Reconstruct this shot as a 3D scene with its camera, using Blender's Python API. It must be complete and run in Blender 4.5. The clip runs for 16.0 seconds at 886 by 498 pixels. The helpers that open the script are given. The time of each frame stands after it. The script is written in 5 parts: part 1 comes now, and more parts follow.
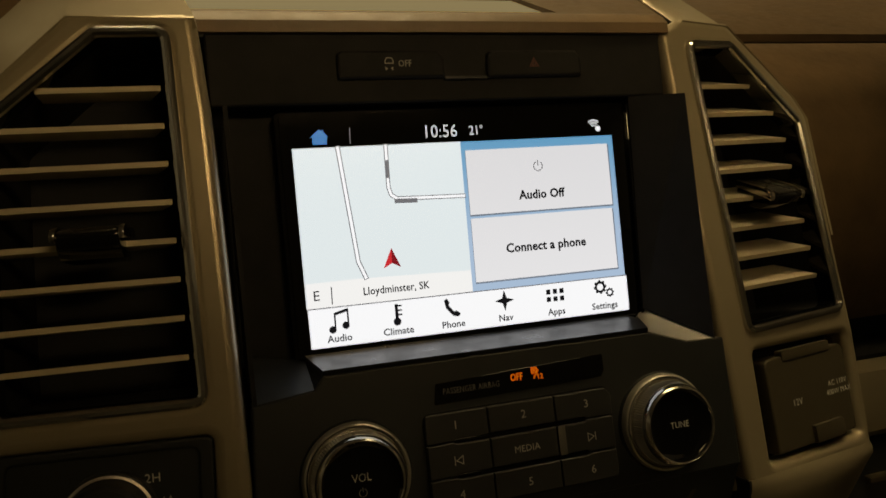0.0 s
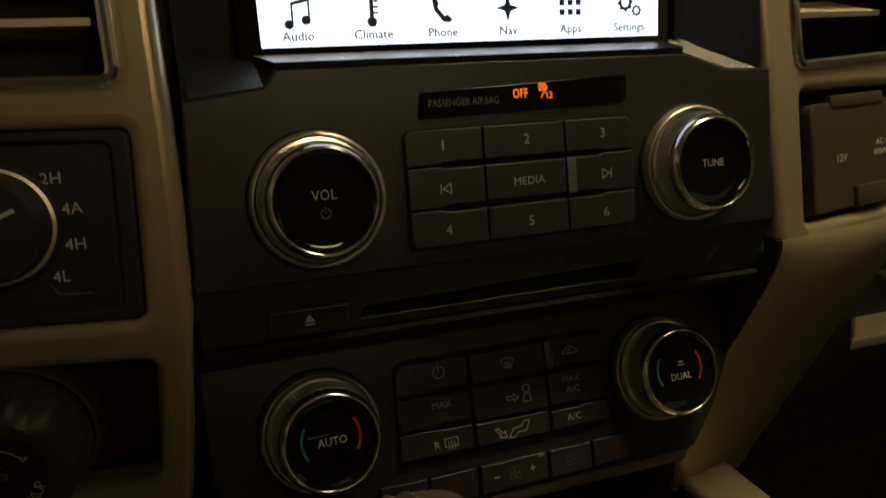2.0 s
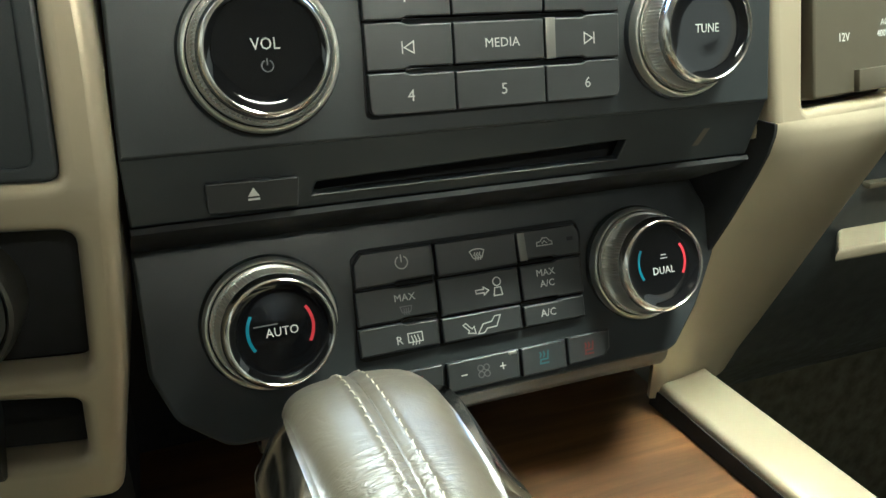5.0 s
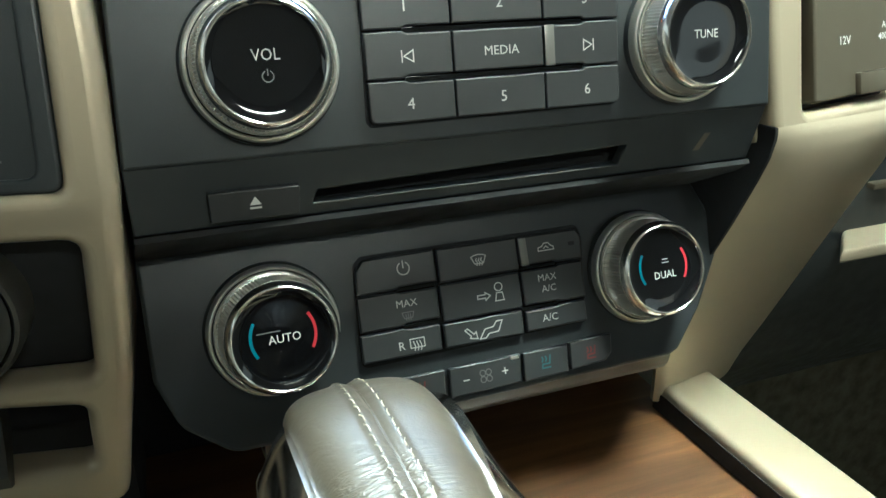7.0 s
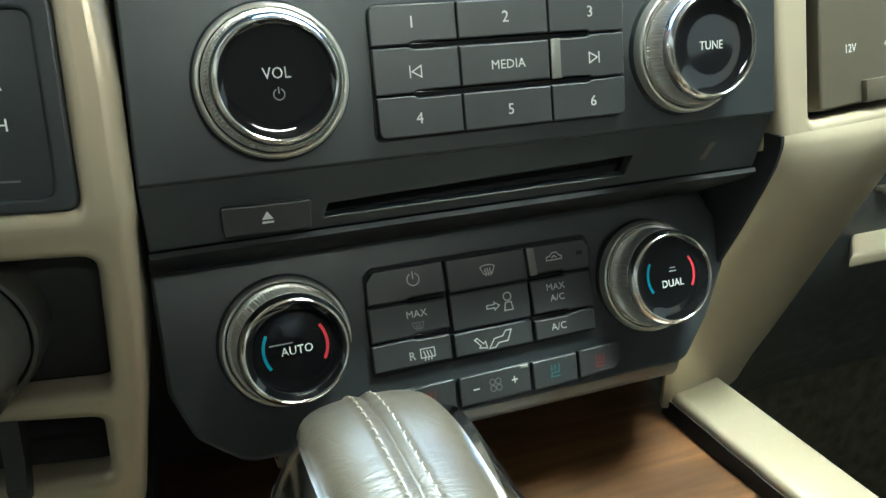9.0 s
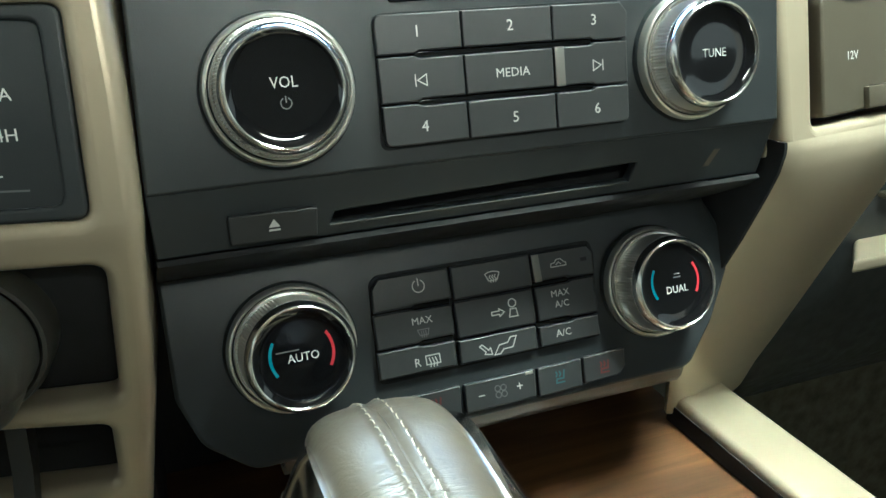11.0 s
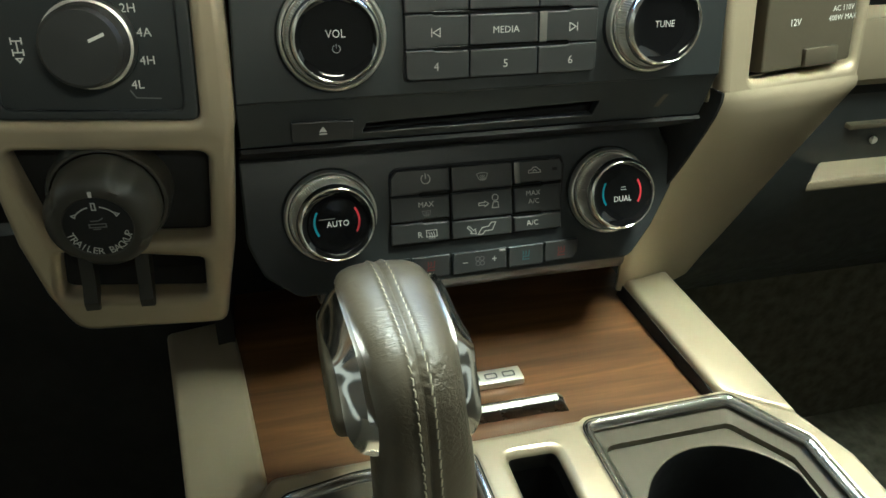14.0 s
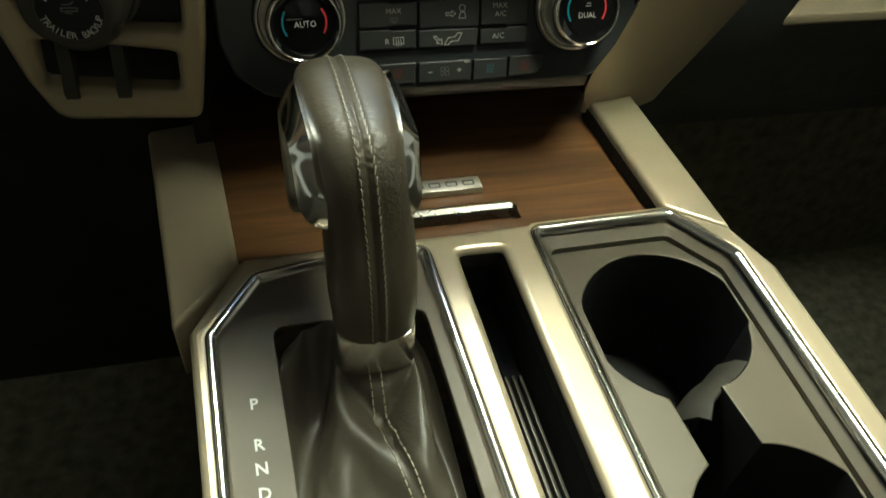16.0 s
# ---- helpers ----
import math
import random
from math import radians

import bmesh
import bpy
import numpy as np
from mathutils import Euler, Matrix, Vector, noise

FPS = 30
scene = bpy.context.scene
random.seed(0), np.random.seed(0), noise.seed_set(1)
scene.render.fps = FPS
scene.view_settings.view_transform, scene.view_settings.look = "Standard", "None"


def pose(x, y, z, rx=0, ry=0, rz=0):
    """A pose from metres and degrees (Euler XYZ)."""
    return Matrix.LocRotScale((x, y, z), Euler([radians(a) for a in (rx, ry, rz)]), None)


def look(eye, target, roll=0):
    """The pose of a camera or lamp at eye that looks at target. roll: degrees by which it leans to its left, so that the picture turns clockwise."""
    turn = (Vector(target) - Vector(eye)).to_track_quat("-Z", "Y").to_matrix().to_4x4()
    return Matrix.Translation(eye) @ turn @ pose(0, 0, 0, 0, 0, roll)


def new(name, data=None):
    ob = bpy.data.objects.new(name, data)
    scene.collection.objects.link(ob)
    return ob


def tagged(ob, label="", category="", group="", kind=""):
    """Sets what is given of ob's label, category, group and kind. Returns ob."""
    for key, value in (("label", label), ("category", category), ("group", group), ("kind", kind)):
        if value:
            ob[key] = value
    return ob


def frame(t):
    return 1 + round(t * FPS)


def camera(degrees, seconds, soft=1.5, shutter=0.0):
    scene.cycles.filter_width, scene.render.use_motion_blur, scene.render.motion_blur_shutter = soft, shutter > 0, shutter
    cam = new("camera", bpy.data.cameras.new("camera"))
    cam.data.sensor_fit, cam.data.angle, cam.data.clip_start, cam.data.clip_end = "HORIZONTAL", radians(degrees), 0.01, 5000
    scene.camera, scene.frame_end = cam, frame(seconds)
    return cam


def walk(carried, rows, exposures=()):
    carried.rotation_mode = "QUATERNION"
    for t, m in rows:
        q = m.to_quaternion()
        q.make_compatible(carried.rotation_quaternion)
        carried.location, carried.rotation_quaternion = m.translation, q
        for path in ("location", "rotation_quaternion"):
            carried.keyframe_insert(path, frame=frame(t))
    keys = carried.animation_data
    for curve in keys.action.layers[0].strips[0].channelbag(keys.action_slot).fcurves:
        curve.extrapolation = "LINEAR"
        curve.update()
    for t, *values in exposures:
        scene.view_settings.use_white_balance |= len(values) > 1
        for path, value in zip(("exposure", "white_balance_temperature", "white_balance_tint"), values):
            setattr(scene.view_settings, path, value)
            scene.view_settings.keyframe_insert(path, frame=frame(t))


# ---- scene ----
cam = camera(61.9, 16.0, soft=1.5, shutter=0.35)
PATH = [
    (0, (-0.1297, -0.3494, 0.7919), (0.4705, 1.5400, 0.5272), -2.78),
    (0.5, (-0.1269, -0.3415, 0.7786), (0.4653, 1.5413, 0.4559), -2.14),
    (1, (-0.1269, -0.3223, 0.7521), (0.4807, 1.5342, 0.3227), -1.20),
    (1.5, (-0.1229, -0.3074, 0.7372), (0.4947, 1.5080, 0.1690), -0.66),
    (2, (-0.1187, -0.2932, 0.7198), (0.5056, 1.4885, 0.0597), -0.60),
    (2.5, (-0.1126, -0.2843, 0.7033), (0.5331, 1.4659, -0.0180), -0.44),
    (3, (-0.1107, -0.2822, 0.6952), (0.5356, 1.4439, -0.0812), 0.01),
    (3.5, (-0.1092, -0.2791, 0.6873), (0.5460, 1.4315, -0.1154), 0.49),
    (4, (-0.1079, -0.2786, 0.6870), (0.5486, 1.4259, -0.1275), 0.63),
    (4.2, (-0.1071, -0.2782, 0.6872), (0.5513, 1.4290, -0.1213), 0.52),
    (6.3, (-0.1069, -0.2789, 0.6890), (0.5360, 1.4320, -0.1222), -0.10),
    (6.5, (-0.1059, -0.2791, 0.6900), (0.5337, 1.4333, -0.1213), -0.10),
    (7, (-0.1052, -0.2795, 0.6905), (0.5321, 1.4350, -0.1183), -0.24),
    (7.5, (-0.1053, -0.2802, 0.6917), (0.5263, 1.4363, -0.1175), -0.35),
    (8, (-0.1057, -0.2800, 0.6929), (0.5246, 1.4374, -0.1153), -0.55),
    (8.5, (-0.1060, -0.2806, 0.6933), (0.5146, 1.4416, -0.1123), -0.81),
    (9, (-0.1058, -0.2814, 0.6948), (0.5091, 1.4448, -0.1064), -1.02),
    (9.2, (-0.1073, -0.2809, 0.6941), (0.5105, 1.4450, -0.1028), -1.01),
    (11.3, (-0.1076, -0.2824, 0.6969), (0.5033, 1.4540, -0.0857), -1.32),
    (11.5, (-0.1086, -0.2854, 0.7039), (0.4945, 1.4564, -0.0722), -1.47),
    (12, (-0.1092, -0.3098, 0.7392), (0.4535, 1.4440, -0.0402), -1.56),
    (12.5, (-0.1105, -0.3334, 0.7632), (0.4309, 1.3218, -0.2203), 0.57),
    (13, (-0.1087, -0.3586, 0.7624), (0.3953, 1.2290, -0.3447), 1.94),
    (13.5, (-0.1120, -0.3631, 0.7581), (0.3698, 1.2245, -0.3588), 2.49),
    (14, (-0.1147, -0.3682, 0.7587), (0.3429, 1.2234, -0.3626), 2.61),
    (14.5, (-0.1158, -0.3711, 0.7608), (0.3364, 1.2159, -0.3691), 3.20),
    (15, (-0.1178, -0.3797, 0.7652), (0.3310, 1.1831, -0.3993), 3.66),
    (15.5, (-0.1070, -0.3943, 0.7627), (0.3240, 1.0308, -0.5728), 4.97),
    (16, (-0.1016, -0.4055, 0.7600), (0.3094, 0.9189, -0.6812), 6.05),
]
EXPOSURES = [
    (0.0, -3.25, 7550, 7), (0.5, -3.4, 7550, 7), (1.0, -3.5, 7550, 7), (1.5, -3.4, 7300, 7), (2.0, -2.4, 6600, 6), (2.5, -0.1, 5000, 4),
    (3.0, 0.85, 4750, 4), (3.5, 0.88, 4500, 3), (4.0, 0.9, 4380, 2), (6.5, 0.9, 4030, 0), (11.5, 0.9, 3980, -1), (12.5, 0.28, 4020, -1), (13.0, 0.4, 4200, -1), (13.5, 0.48, 4240, -1), (14.0, 0.36, 4240, -2),
    (14.5, 0.26, 4260, -3), (15.5, -0.2, 4420, -3), (16.0, -0.52, 4550, -4),
]
walk(cam, [(t, look(eye, target, roll)) for t, eye, target, roll in PATH], EXPOSURES)

# ---- light: a dim garage round the truck, its ceiling tubes ahead, the cab's roof lamp and an added fill ----
world = bpy.data.worlds.new("garage_air")
world.use_nodes = True
world.node_tree.nodes["Background"].inputs["Color"].default_value = (1.0, 0.80, 0.50, 1)
world.node_tree.nodes["Background"].inputs["Strength"].default_value = 0.05
scene.world = world


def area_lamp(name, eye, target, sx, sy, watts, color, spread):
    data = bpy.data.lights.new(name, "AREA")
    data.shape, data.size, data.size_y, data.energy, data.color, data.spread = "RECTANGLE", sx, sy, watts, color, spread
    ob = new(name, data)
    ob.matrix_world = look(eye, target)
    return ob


area_lamp("garage_tube_light", (0.0, 0.85, 2.45), (0.0, 0.0, 0.7), 1.2, 0.30, 145.0, (1.0, 0.78, 0.44), 3.14)
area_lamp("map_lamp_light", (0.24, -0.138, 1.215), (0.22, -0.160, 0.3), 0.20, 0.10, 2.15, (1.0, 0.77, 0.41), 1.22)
# added fill from the rear roof that lifts the vents and panel faces
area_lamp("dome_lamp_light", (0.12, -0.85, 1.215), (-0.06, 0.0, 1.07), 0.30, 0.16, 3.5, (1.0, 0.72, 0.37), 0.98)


# ---- building blocks ----
def mm(points):
    return [tuple(c * 0.001 for c in p) for p in points]


def panel_axes(origin, lean, turn=0.0):
    """Local axes of a panel: x along it, y up its face, z out of it."""
    a, b = radians(lean), radians(turn)
    u, n = Vector((math.cos(b), math.sin(b), 0)), Vector((math.sin(b), -math.cos(b), 0))
    v, w = Vector((0, 0, math.cos(a))) - n * math.sin(a), n * math.cos(a) + Vector((0, 0, math.sin(a)))
    m = Matrix((u, v, w)).transposed().to_4x4()
    m.translation = origin
    return m


def thing(name, label, category, m=None, group="", kind=""):
    ob = new(name)
    ob.empty_display_size = 0.01
    if m is not None:
        ob.matrix_world = m
    return tagged(ob, label, category, group, kind)


def finish(bm, name, mat, sharp=32):
    bmesh.ops.remove_doubles(bm, verts=bm.verts, dist=1e-6)
    bmesh.ops.recalc_face_normals(bm, faces=bm.faces)
    level = bm.faces.layers.int.get("level")
    for f in bm.faces:
        f.smooth = not (level and f[level])
    for e in bm.edges:
        if len(e.link_faces) == 2 and e.calc_face_angle(0) > radians(sharp):
            e.smooth = False
    me = bpy.data.meshes.new(name)
    bm.to_mesh(me)
    bm.free()
    me.materials.append(mat)
    return me


def part(name, bm, mat, parent=None, label="", m=None, sharp=32):
    """One mesh object out of a bmesh, under a thing or a part."""
    if m is not None:
        bmesh.ops.transform(bm, matrix=m, verts=bm.verts)
    ob = new(name, finish(bm, name, mat, sharp))
    if parent is not None:
        ob.parent = parent
    return tagged(ob, label)


def solid(name, bm, mat, label, category, m=None, kind="", group=""):
    """A thing that is one mesh."""
    ob = new(name, finish(bm, name, mat))
    if m is not None:
        ob.matrix_world = m
    return tagged(ob, label, category, group, kind)


def fillet(poly, r, n=4):
    """Polygon corners rounded by r (one number, or one for each corner)."""
    out, count = [], len(poly)
    for i, p in enumerate(poly):
        rad = r[i] if isinstance(r, (list, tuple)) else r
        p, a, b = Vector(p), Vector(poly[i - 1]), Vector(poly[(i + 1) % count])
        da, db = (a - p), (b - p)
        half = da.angle(db) / 2
        cut = min(rad / max(math.tan(half), 1e-4), da.length * 0.48, db.length * 0.48)
        if rad <= 0 or cut < 1e-6:
            out.append(tuple(p))
            continue
        s, e = p + da.normalized() * cut, p + db.normalized() * cut
        for k in range(n + 1):
            q = k / n
            out.append(tuple(s * (1 - q) ** 2 + p * (2 * q * (1 - q)) + e * q * q))
    return out


def rrect(x0, y0, x1, y1, r=0.0, n=4):
    box = [(x0, y0), (x1, y0), (x1, y1), (x0, y1)]
    return fillet(box, r, n) if r > 0 else box


def circle(cx, cy, r, n=32):
    return [(cx + r * math.cos(2 * math.pi * k / n), cy + r * math.sin(2 * math.pi * k / n)) for k in range(n)]


def from_curve(data):
    ob = bpy.data.objects.new("shape", data)
    scene.collection.objects.link(ob)
    me = bpy.data.meshes.new_from_object(ob.evaluated_get(bpy.context.evaluated_depsgraph_get()))
    bm = bmesh.new()
    bm.from_mesh(me)
    bpy.data.objects.remove(ob)
    bpy.data.meshes.remove(me)
    bpy.data.curves.remove(data)
    return bm


def plate(loops, w0, w1, bevel=0.0, steps=2):
    """A flat plate between heights w0 and w1: the first loop is its outline, the others are holes through it."""
    data = bpy.data.curves.new("shape", "CURVE")
    data.dimensions, data.fill_mode = "2D", "BOTH"
    for loop in loops:
        s = data.splines.new("POLY")
        s.points.add(len(loop) - 1)
        for q, p in zip(s.points, loop):
            q.co = (p[0], p[1], 0, 1)
        s.use_cyclic_u = True
    data.extrude = max((w1 - w0) / 2 - bevel, 1e-6)
    data.bevel_depth, data.bevel_resolution, data.offset = bevel, steps, -bevel
    bm = from_curve(data)
    bmesh.ops.translate(bm, vec=(0, 0, (w0 + w1) / 2), verts=bm.verts)
    level = bm.faces.layers.int.new("level")
    bm.normal_update()
    for f in bm.faces:
        f[level] = 1 if abs(f.normal.z) > 0.9995 else 0
    return bm


def tube(points, r, closed=False, res=3):
    """A round bar along points in space."""
    data = bpy.data.curves.new("shape", "CURVE")
    data.dimensions, data.bevel_depth, data.bevel_resolution, data.use_fill_caps = "3D", r, res, True
    s = data.splines.new("POLY")
    s.points.add(len(points) - 1)
    for q, p in zip(s.points, points):
        q.co = (*p, 1)
    s.use_cyclic_u = closed
    return from_curve(data)


def revolve(profile, cx=0.0, cy=0.0, seg=64, ridges=None):
    """A turned body round an axis along local z; ridges: (from, to, depth) of profile rows that are fluted."""
    bm = bmesh.new()
    rings = []
    for i, (r, w) in enumerate(profile):
        if r < 1e-7:
            rings.append([bm.verts.new((cx, cy, w))])
            continue
        ring = []
        for k in range(seg):
            q = r - (ridges[2] if ridges and ridges[0] <= i <= ridges[1] and k % 2 else 0)
            a = 2 * math.pi * k / seg
            ring.append(bm.verts.new((cx + q * math.cos(a), cy + q * math.sin(a), w)))
        rings.append(ring)
    for a, b in zip(rings, rings[1:]):
        for k in range(seg):
            j = (k + 1) % seg
            if len(a) == 1 and len(b) > 1:
                bm.faces.new((a[0], b[k], b[j]))
            elif len(b) == 1 and len(a) > 1:
                bm.faces.new((a[k], a[j], b[0]))
            elif len(a) > 1:
                bm.faces.new((a[k], a[j], b[j], b[k]))
    return bm


def loft(sections, closed=True, caps=True):
    """A skin over rows of points."""
    bm = bmesh.new()
    rows = [[bm.verts.new(p) for p in s] for s in sections]
    n = len(rows[0])
    for a, b in zip(rows, rows[1:]):
        for k in range(n if closed else n - 1):
            j = (k + 1) % n
            bm.faces.new((a[k], a[j], b[j], b[k]))
    if caps and closed:
        bm.faces.new(rows[0])
        bm.faces.new(list(reversed(rows[-1])))
    return bm


def sweep_profile(profile, x0, x1, steps=1):
    """A profile of (y, z) points drawn along x."""
    return loft([[(x0 + (x1 - x0) * k / steps, y, z) for y, z in profile] for k in range(steps + 1)], closed=False, caps=False)


def polys(verts, faces):
    bm = bmesh.new()
    vs = [bm.verts.new(v) for v in verts]
    for f in faces:
        bm.faces.new([vs[i] for i in f])
    return bm


def thicken(bm, depth):
    """Gives an open sheet a thickness, away from the side that it faces."""
    bmesh.ops.recalc_face_normals(bm, faces=bm.faces)
    bmesh.ops.solidify(bm, geom=bm.faces[:], thickness=depth)
    return bm


def box(x0, y0, z0, x1, y1, z1, bevel=0.0):
    bm = bmesh.new()
    bmesh.ops.create_cube(bm, size=1)
    bmesh.ops.transform(bm, matrix=Matrix.LocRotScale(((x0 + x1) / 2, (y0 + y1) / 2, (z0 + z1) / 2), None, (abs(x1 - x0), abs(y1 - y0), abs(z1 - z0))), verts=bm.verts)
    if bevel:
        bmesh.ops.bevel(bm, geom=bm.edges[:], offset=bevel, segments=2, affect="EDGES", profile=0.6)
    return bm


def join(*bms):
    out = bmesh.new()
    for b in bms:
        me = bpy.data.meshes.new("shape")
        b.to_mesh(me)
        b.free()
        out.from_mesh(me)
        bpy.data.meshes.remove(me)
    return out


def lettering(words, size, x, y, w, mat, parent, turn=0.0, narrow=1.0, name="lettering", bold=0.0):
    """Printed words, centred on (x, y), their capitals `size` high, a hair proud of the face at w."""
    data = bpy.data.curves.new("shape", "FONT")
    data.body, data.size, data.align_x, data.align_y = words, size / 0.70, "CENTER", "CENTER"
    data.extrude, data.resolution_u, data.space_character, data.offset = 0.00004, 2, 1.03, bold
    bm = from_curve(data)
    m = Matrix.Translation((x, y, w)) @ Matrix.Rotation(radians(turn), 4, "Z") @ Matrix.Diagonal((narrow, 1, 1, 1))
    return part(name, bm, mat, parent, m=m)


def n_dot(a, b):
    return a.x * b.x + a.y * b.y


def stroke(points, x, y, w, mat, parent, width=0.0005, closed=False, scale=0.001, name="symbol", into=None):
    """A printed line symbol, drawn in millimetres about (x, y)."""
    bm = bmesh.new()
    pts = [Vector((x + px * scale, y + py * scale)) for px, py in points]
    if closed and (pts[0] - pts[-1]).length < 1e-6:
        pts.pop()
    count, pairs = len(pts), []
    for k, p in enumerate(pts):
        to, fro = pts[(k + 1) % count] - p, p - pts[k - 1]
        if not closed and k == 0:
            fro = to
        if not closed and k == count - 1:
            to = fro
        to, fro = to.normalized(), fro.normalized()
        along = to + fro if (to + fro).length > 0.2 else to
        along.normalize()
        n = Vector((-along.y, along.x)) * min(width / 2 / max(n_dot(along, to), 0.45), width)
        end = -along if k == 0 and not closed else (along if k == count - 1 and not closed else along * 0)
        p = p + end * width * 0.3
        pairs.append((bm.verts.new((*(p - n), w)), bm.verts.new((*(p + n), w))))
    for k in range(count if closed else count - 1):
        (a, b), (c, d) = pairs[k], pairs[(k + 1) % count]
        bm.faces.new((a, c, d, b))
    if into is not None:
        into.append(bm)
        return None
    return part(name, bm, mat, parent)


def strokes(lines, x, y, w, mat, parent, width=0.0005, scale=0.001, name="symbol"):
    """Several lines that form one printed symbol; each is (points, closed)."""
    made = []
    for pts, shut in lines:
        stroke(pts, x, y, w, mat, parent, width, shut, scale, into=made)
    return part(name, join(*made), mat, parent)


def arc(cx, cy, r, a0, a1, n=12):
    return [(cx + r * math.cos(radians(a0 + (a1 - a0) * k / n)), cy + r * math.sin(radians(a0 + (a1 - a0) * k / n))) for k in range(n + 1)]


def flat(poly, w, mat, parent, name, label=""):
    """A printed or displayed flat shape."""
    return part(name, plate([poly], w - 0.00004, w), mat, parent, label)


# ---- materials ----
def surface(name, color, rough=0.5, metal=0.0, vary=0.12, vary_scale=18.0, grain=0.0, grain_scale=1400.0, coat=0.0, rough_vary=0.08, spec=0.5):
    m = bpy.data.materials.new(name)
    m.use_nodes = True
    nt = m.node_tree
    b = nt.nodes["Principled BSDF"]
    link = nt.links.new
    co = nt.nodes.new("ShaderNodeTexCoord")
    big = nt.nodes.new("ShaderNodeTexNoise")
    big.inputs["Scale"].default_value, big.inputs["Detail"].default_value = vary_scale, 6
    link(co.outputs["Object"], big.inputs["Vector"])
    fine = nt.nodes.new("ShaderNodeTexNoise")
    fine.inputs["Scale"].default_value, fine.inputs["Detail"].default_value = grain_scale, 3
    link(co.outputs["Object"], fine.inputs["Vector"])
    ramp = nt.nodes.new("ShaderNodeMapRange")
    ramp.inputs["From Min"].default_value, ramp.inputs["From Max"].default_value = 0.3, 0.7
    ramp.inputs["To Min"].default_value, ramp.inputs["To Max"].default_value = 1 - vary, 1 + vary
    link(big.outputs["Fac"], ramp.inputs["Value"])
    mix = nt.nodes.new("ShaderNodeVectorMath")
    mix.operation = "SCALE"
    mix.inputs[0].default_value = color[:3]
    link(ramp.outputs["Result"], mix.inputs["Scale"])
    link(mix.outputs["Vector"], b.inputs["Base Color"])
    rr = nt.nodes.new("ShaderNodeMapRange")
    rr.inputs["From Min"].default_value, rr.inputs["From Max"].default_value = 0.3, 0.7
    rr.inputs["To Min"].default_value, rr.inputs["To Max"].default_value = max(rough - rough_vary, 0.02), min(rough + rough_vary, 1)
    half = nt.nodes.new("ShaderNodeTexNoise")
    half.inputs["Scale"].default_value, half.inputs["Detail"].default_value = vary_scale * 5, 8
    link(co.outputs["Object"], half.inputs["Vector"])
    link(half.outputs["Fac"], rr.inputs["Value"])
    link(rr.outputs["Result"], b.inputs["Roughness"])
    b.inputs["Metallic"].default_value = metal
    b.inputs["Coat Weight"].default_value = coat
    b.inputs["Specular IOR Level"].default_value = spec
    if grain:
        bump = nt.nodes.new("ShaderNodeBump")
        bump.inputs["Strength"].default_value, bump.inputs["Distance"].default_value = grain, 0.0004
        link(fine.outputs["Fac"], bump.inputs["Height"])
        link(bump.outputs["Normal"], b.inputs["Normal"])
    return m


def lit(name, color, strength, fade=None):
    """A display, warning light or wall that gives off light; fade: (colour, from, to) along local y."""
    m = bpy.data.materials.new(name)
    m.use_nodes = True
    nt = m.node_tree
    b = nt.nodes["Principled BSDF"]
    b.inputs["Base Color"].default_value = (0.01, 0.01, 0.012, 1)
    b.inputs["Roughness"].default_value = 0.25
    b.inputs["Emission Color"].default_value = (*color, 1)
    b.inputs["Emission Strength"].default_value = strength
    if fade:
        co, sep, rng, mix = (nt.nodes.new(k) for k in ("ShaderNodeTexCoord", "ShaderNodeSeparateXYZ", "ShaderNodeMapRange", "ShaderNodeMix"))
        mix.data_type = "RGBA"
        rng.inputs["From Min"].default_value, rng.inputs["From Max"].default_value = fade[1], fade[2]
        nt.links.new(co.outputs["Object"], sep.inputs["Vector"])
        nt.links.new(sep.outputs["Y"], rng.inputs["Value"])
        nt.links.new(rng.outputs["Result"], mix.inputs["Factor"])
        mix.inputs["A"].default_value, mix.inputs["B"].default_value = (*color, 1), (*fade[0], 1)
        nt.links.new(mix.outputs["Result"], b.inputs["Emission Color"])
    return m


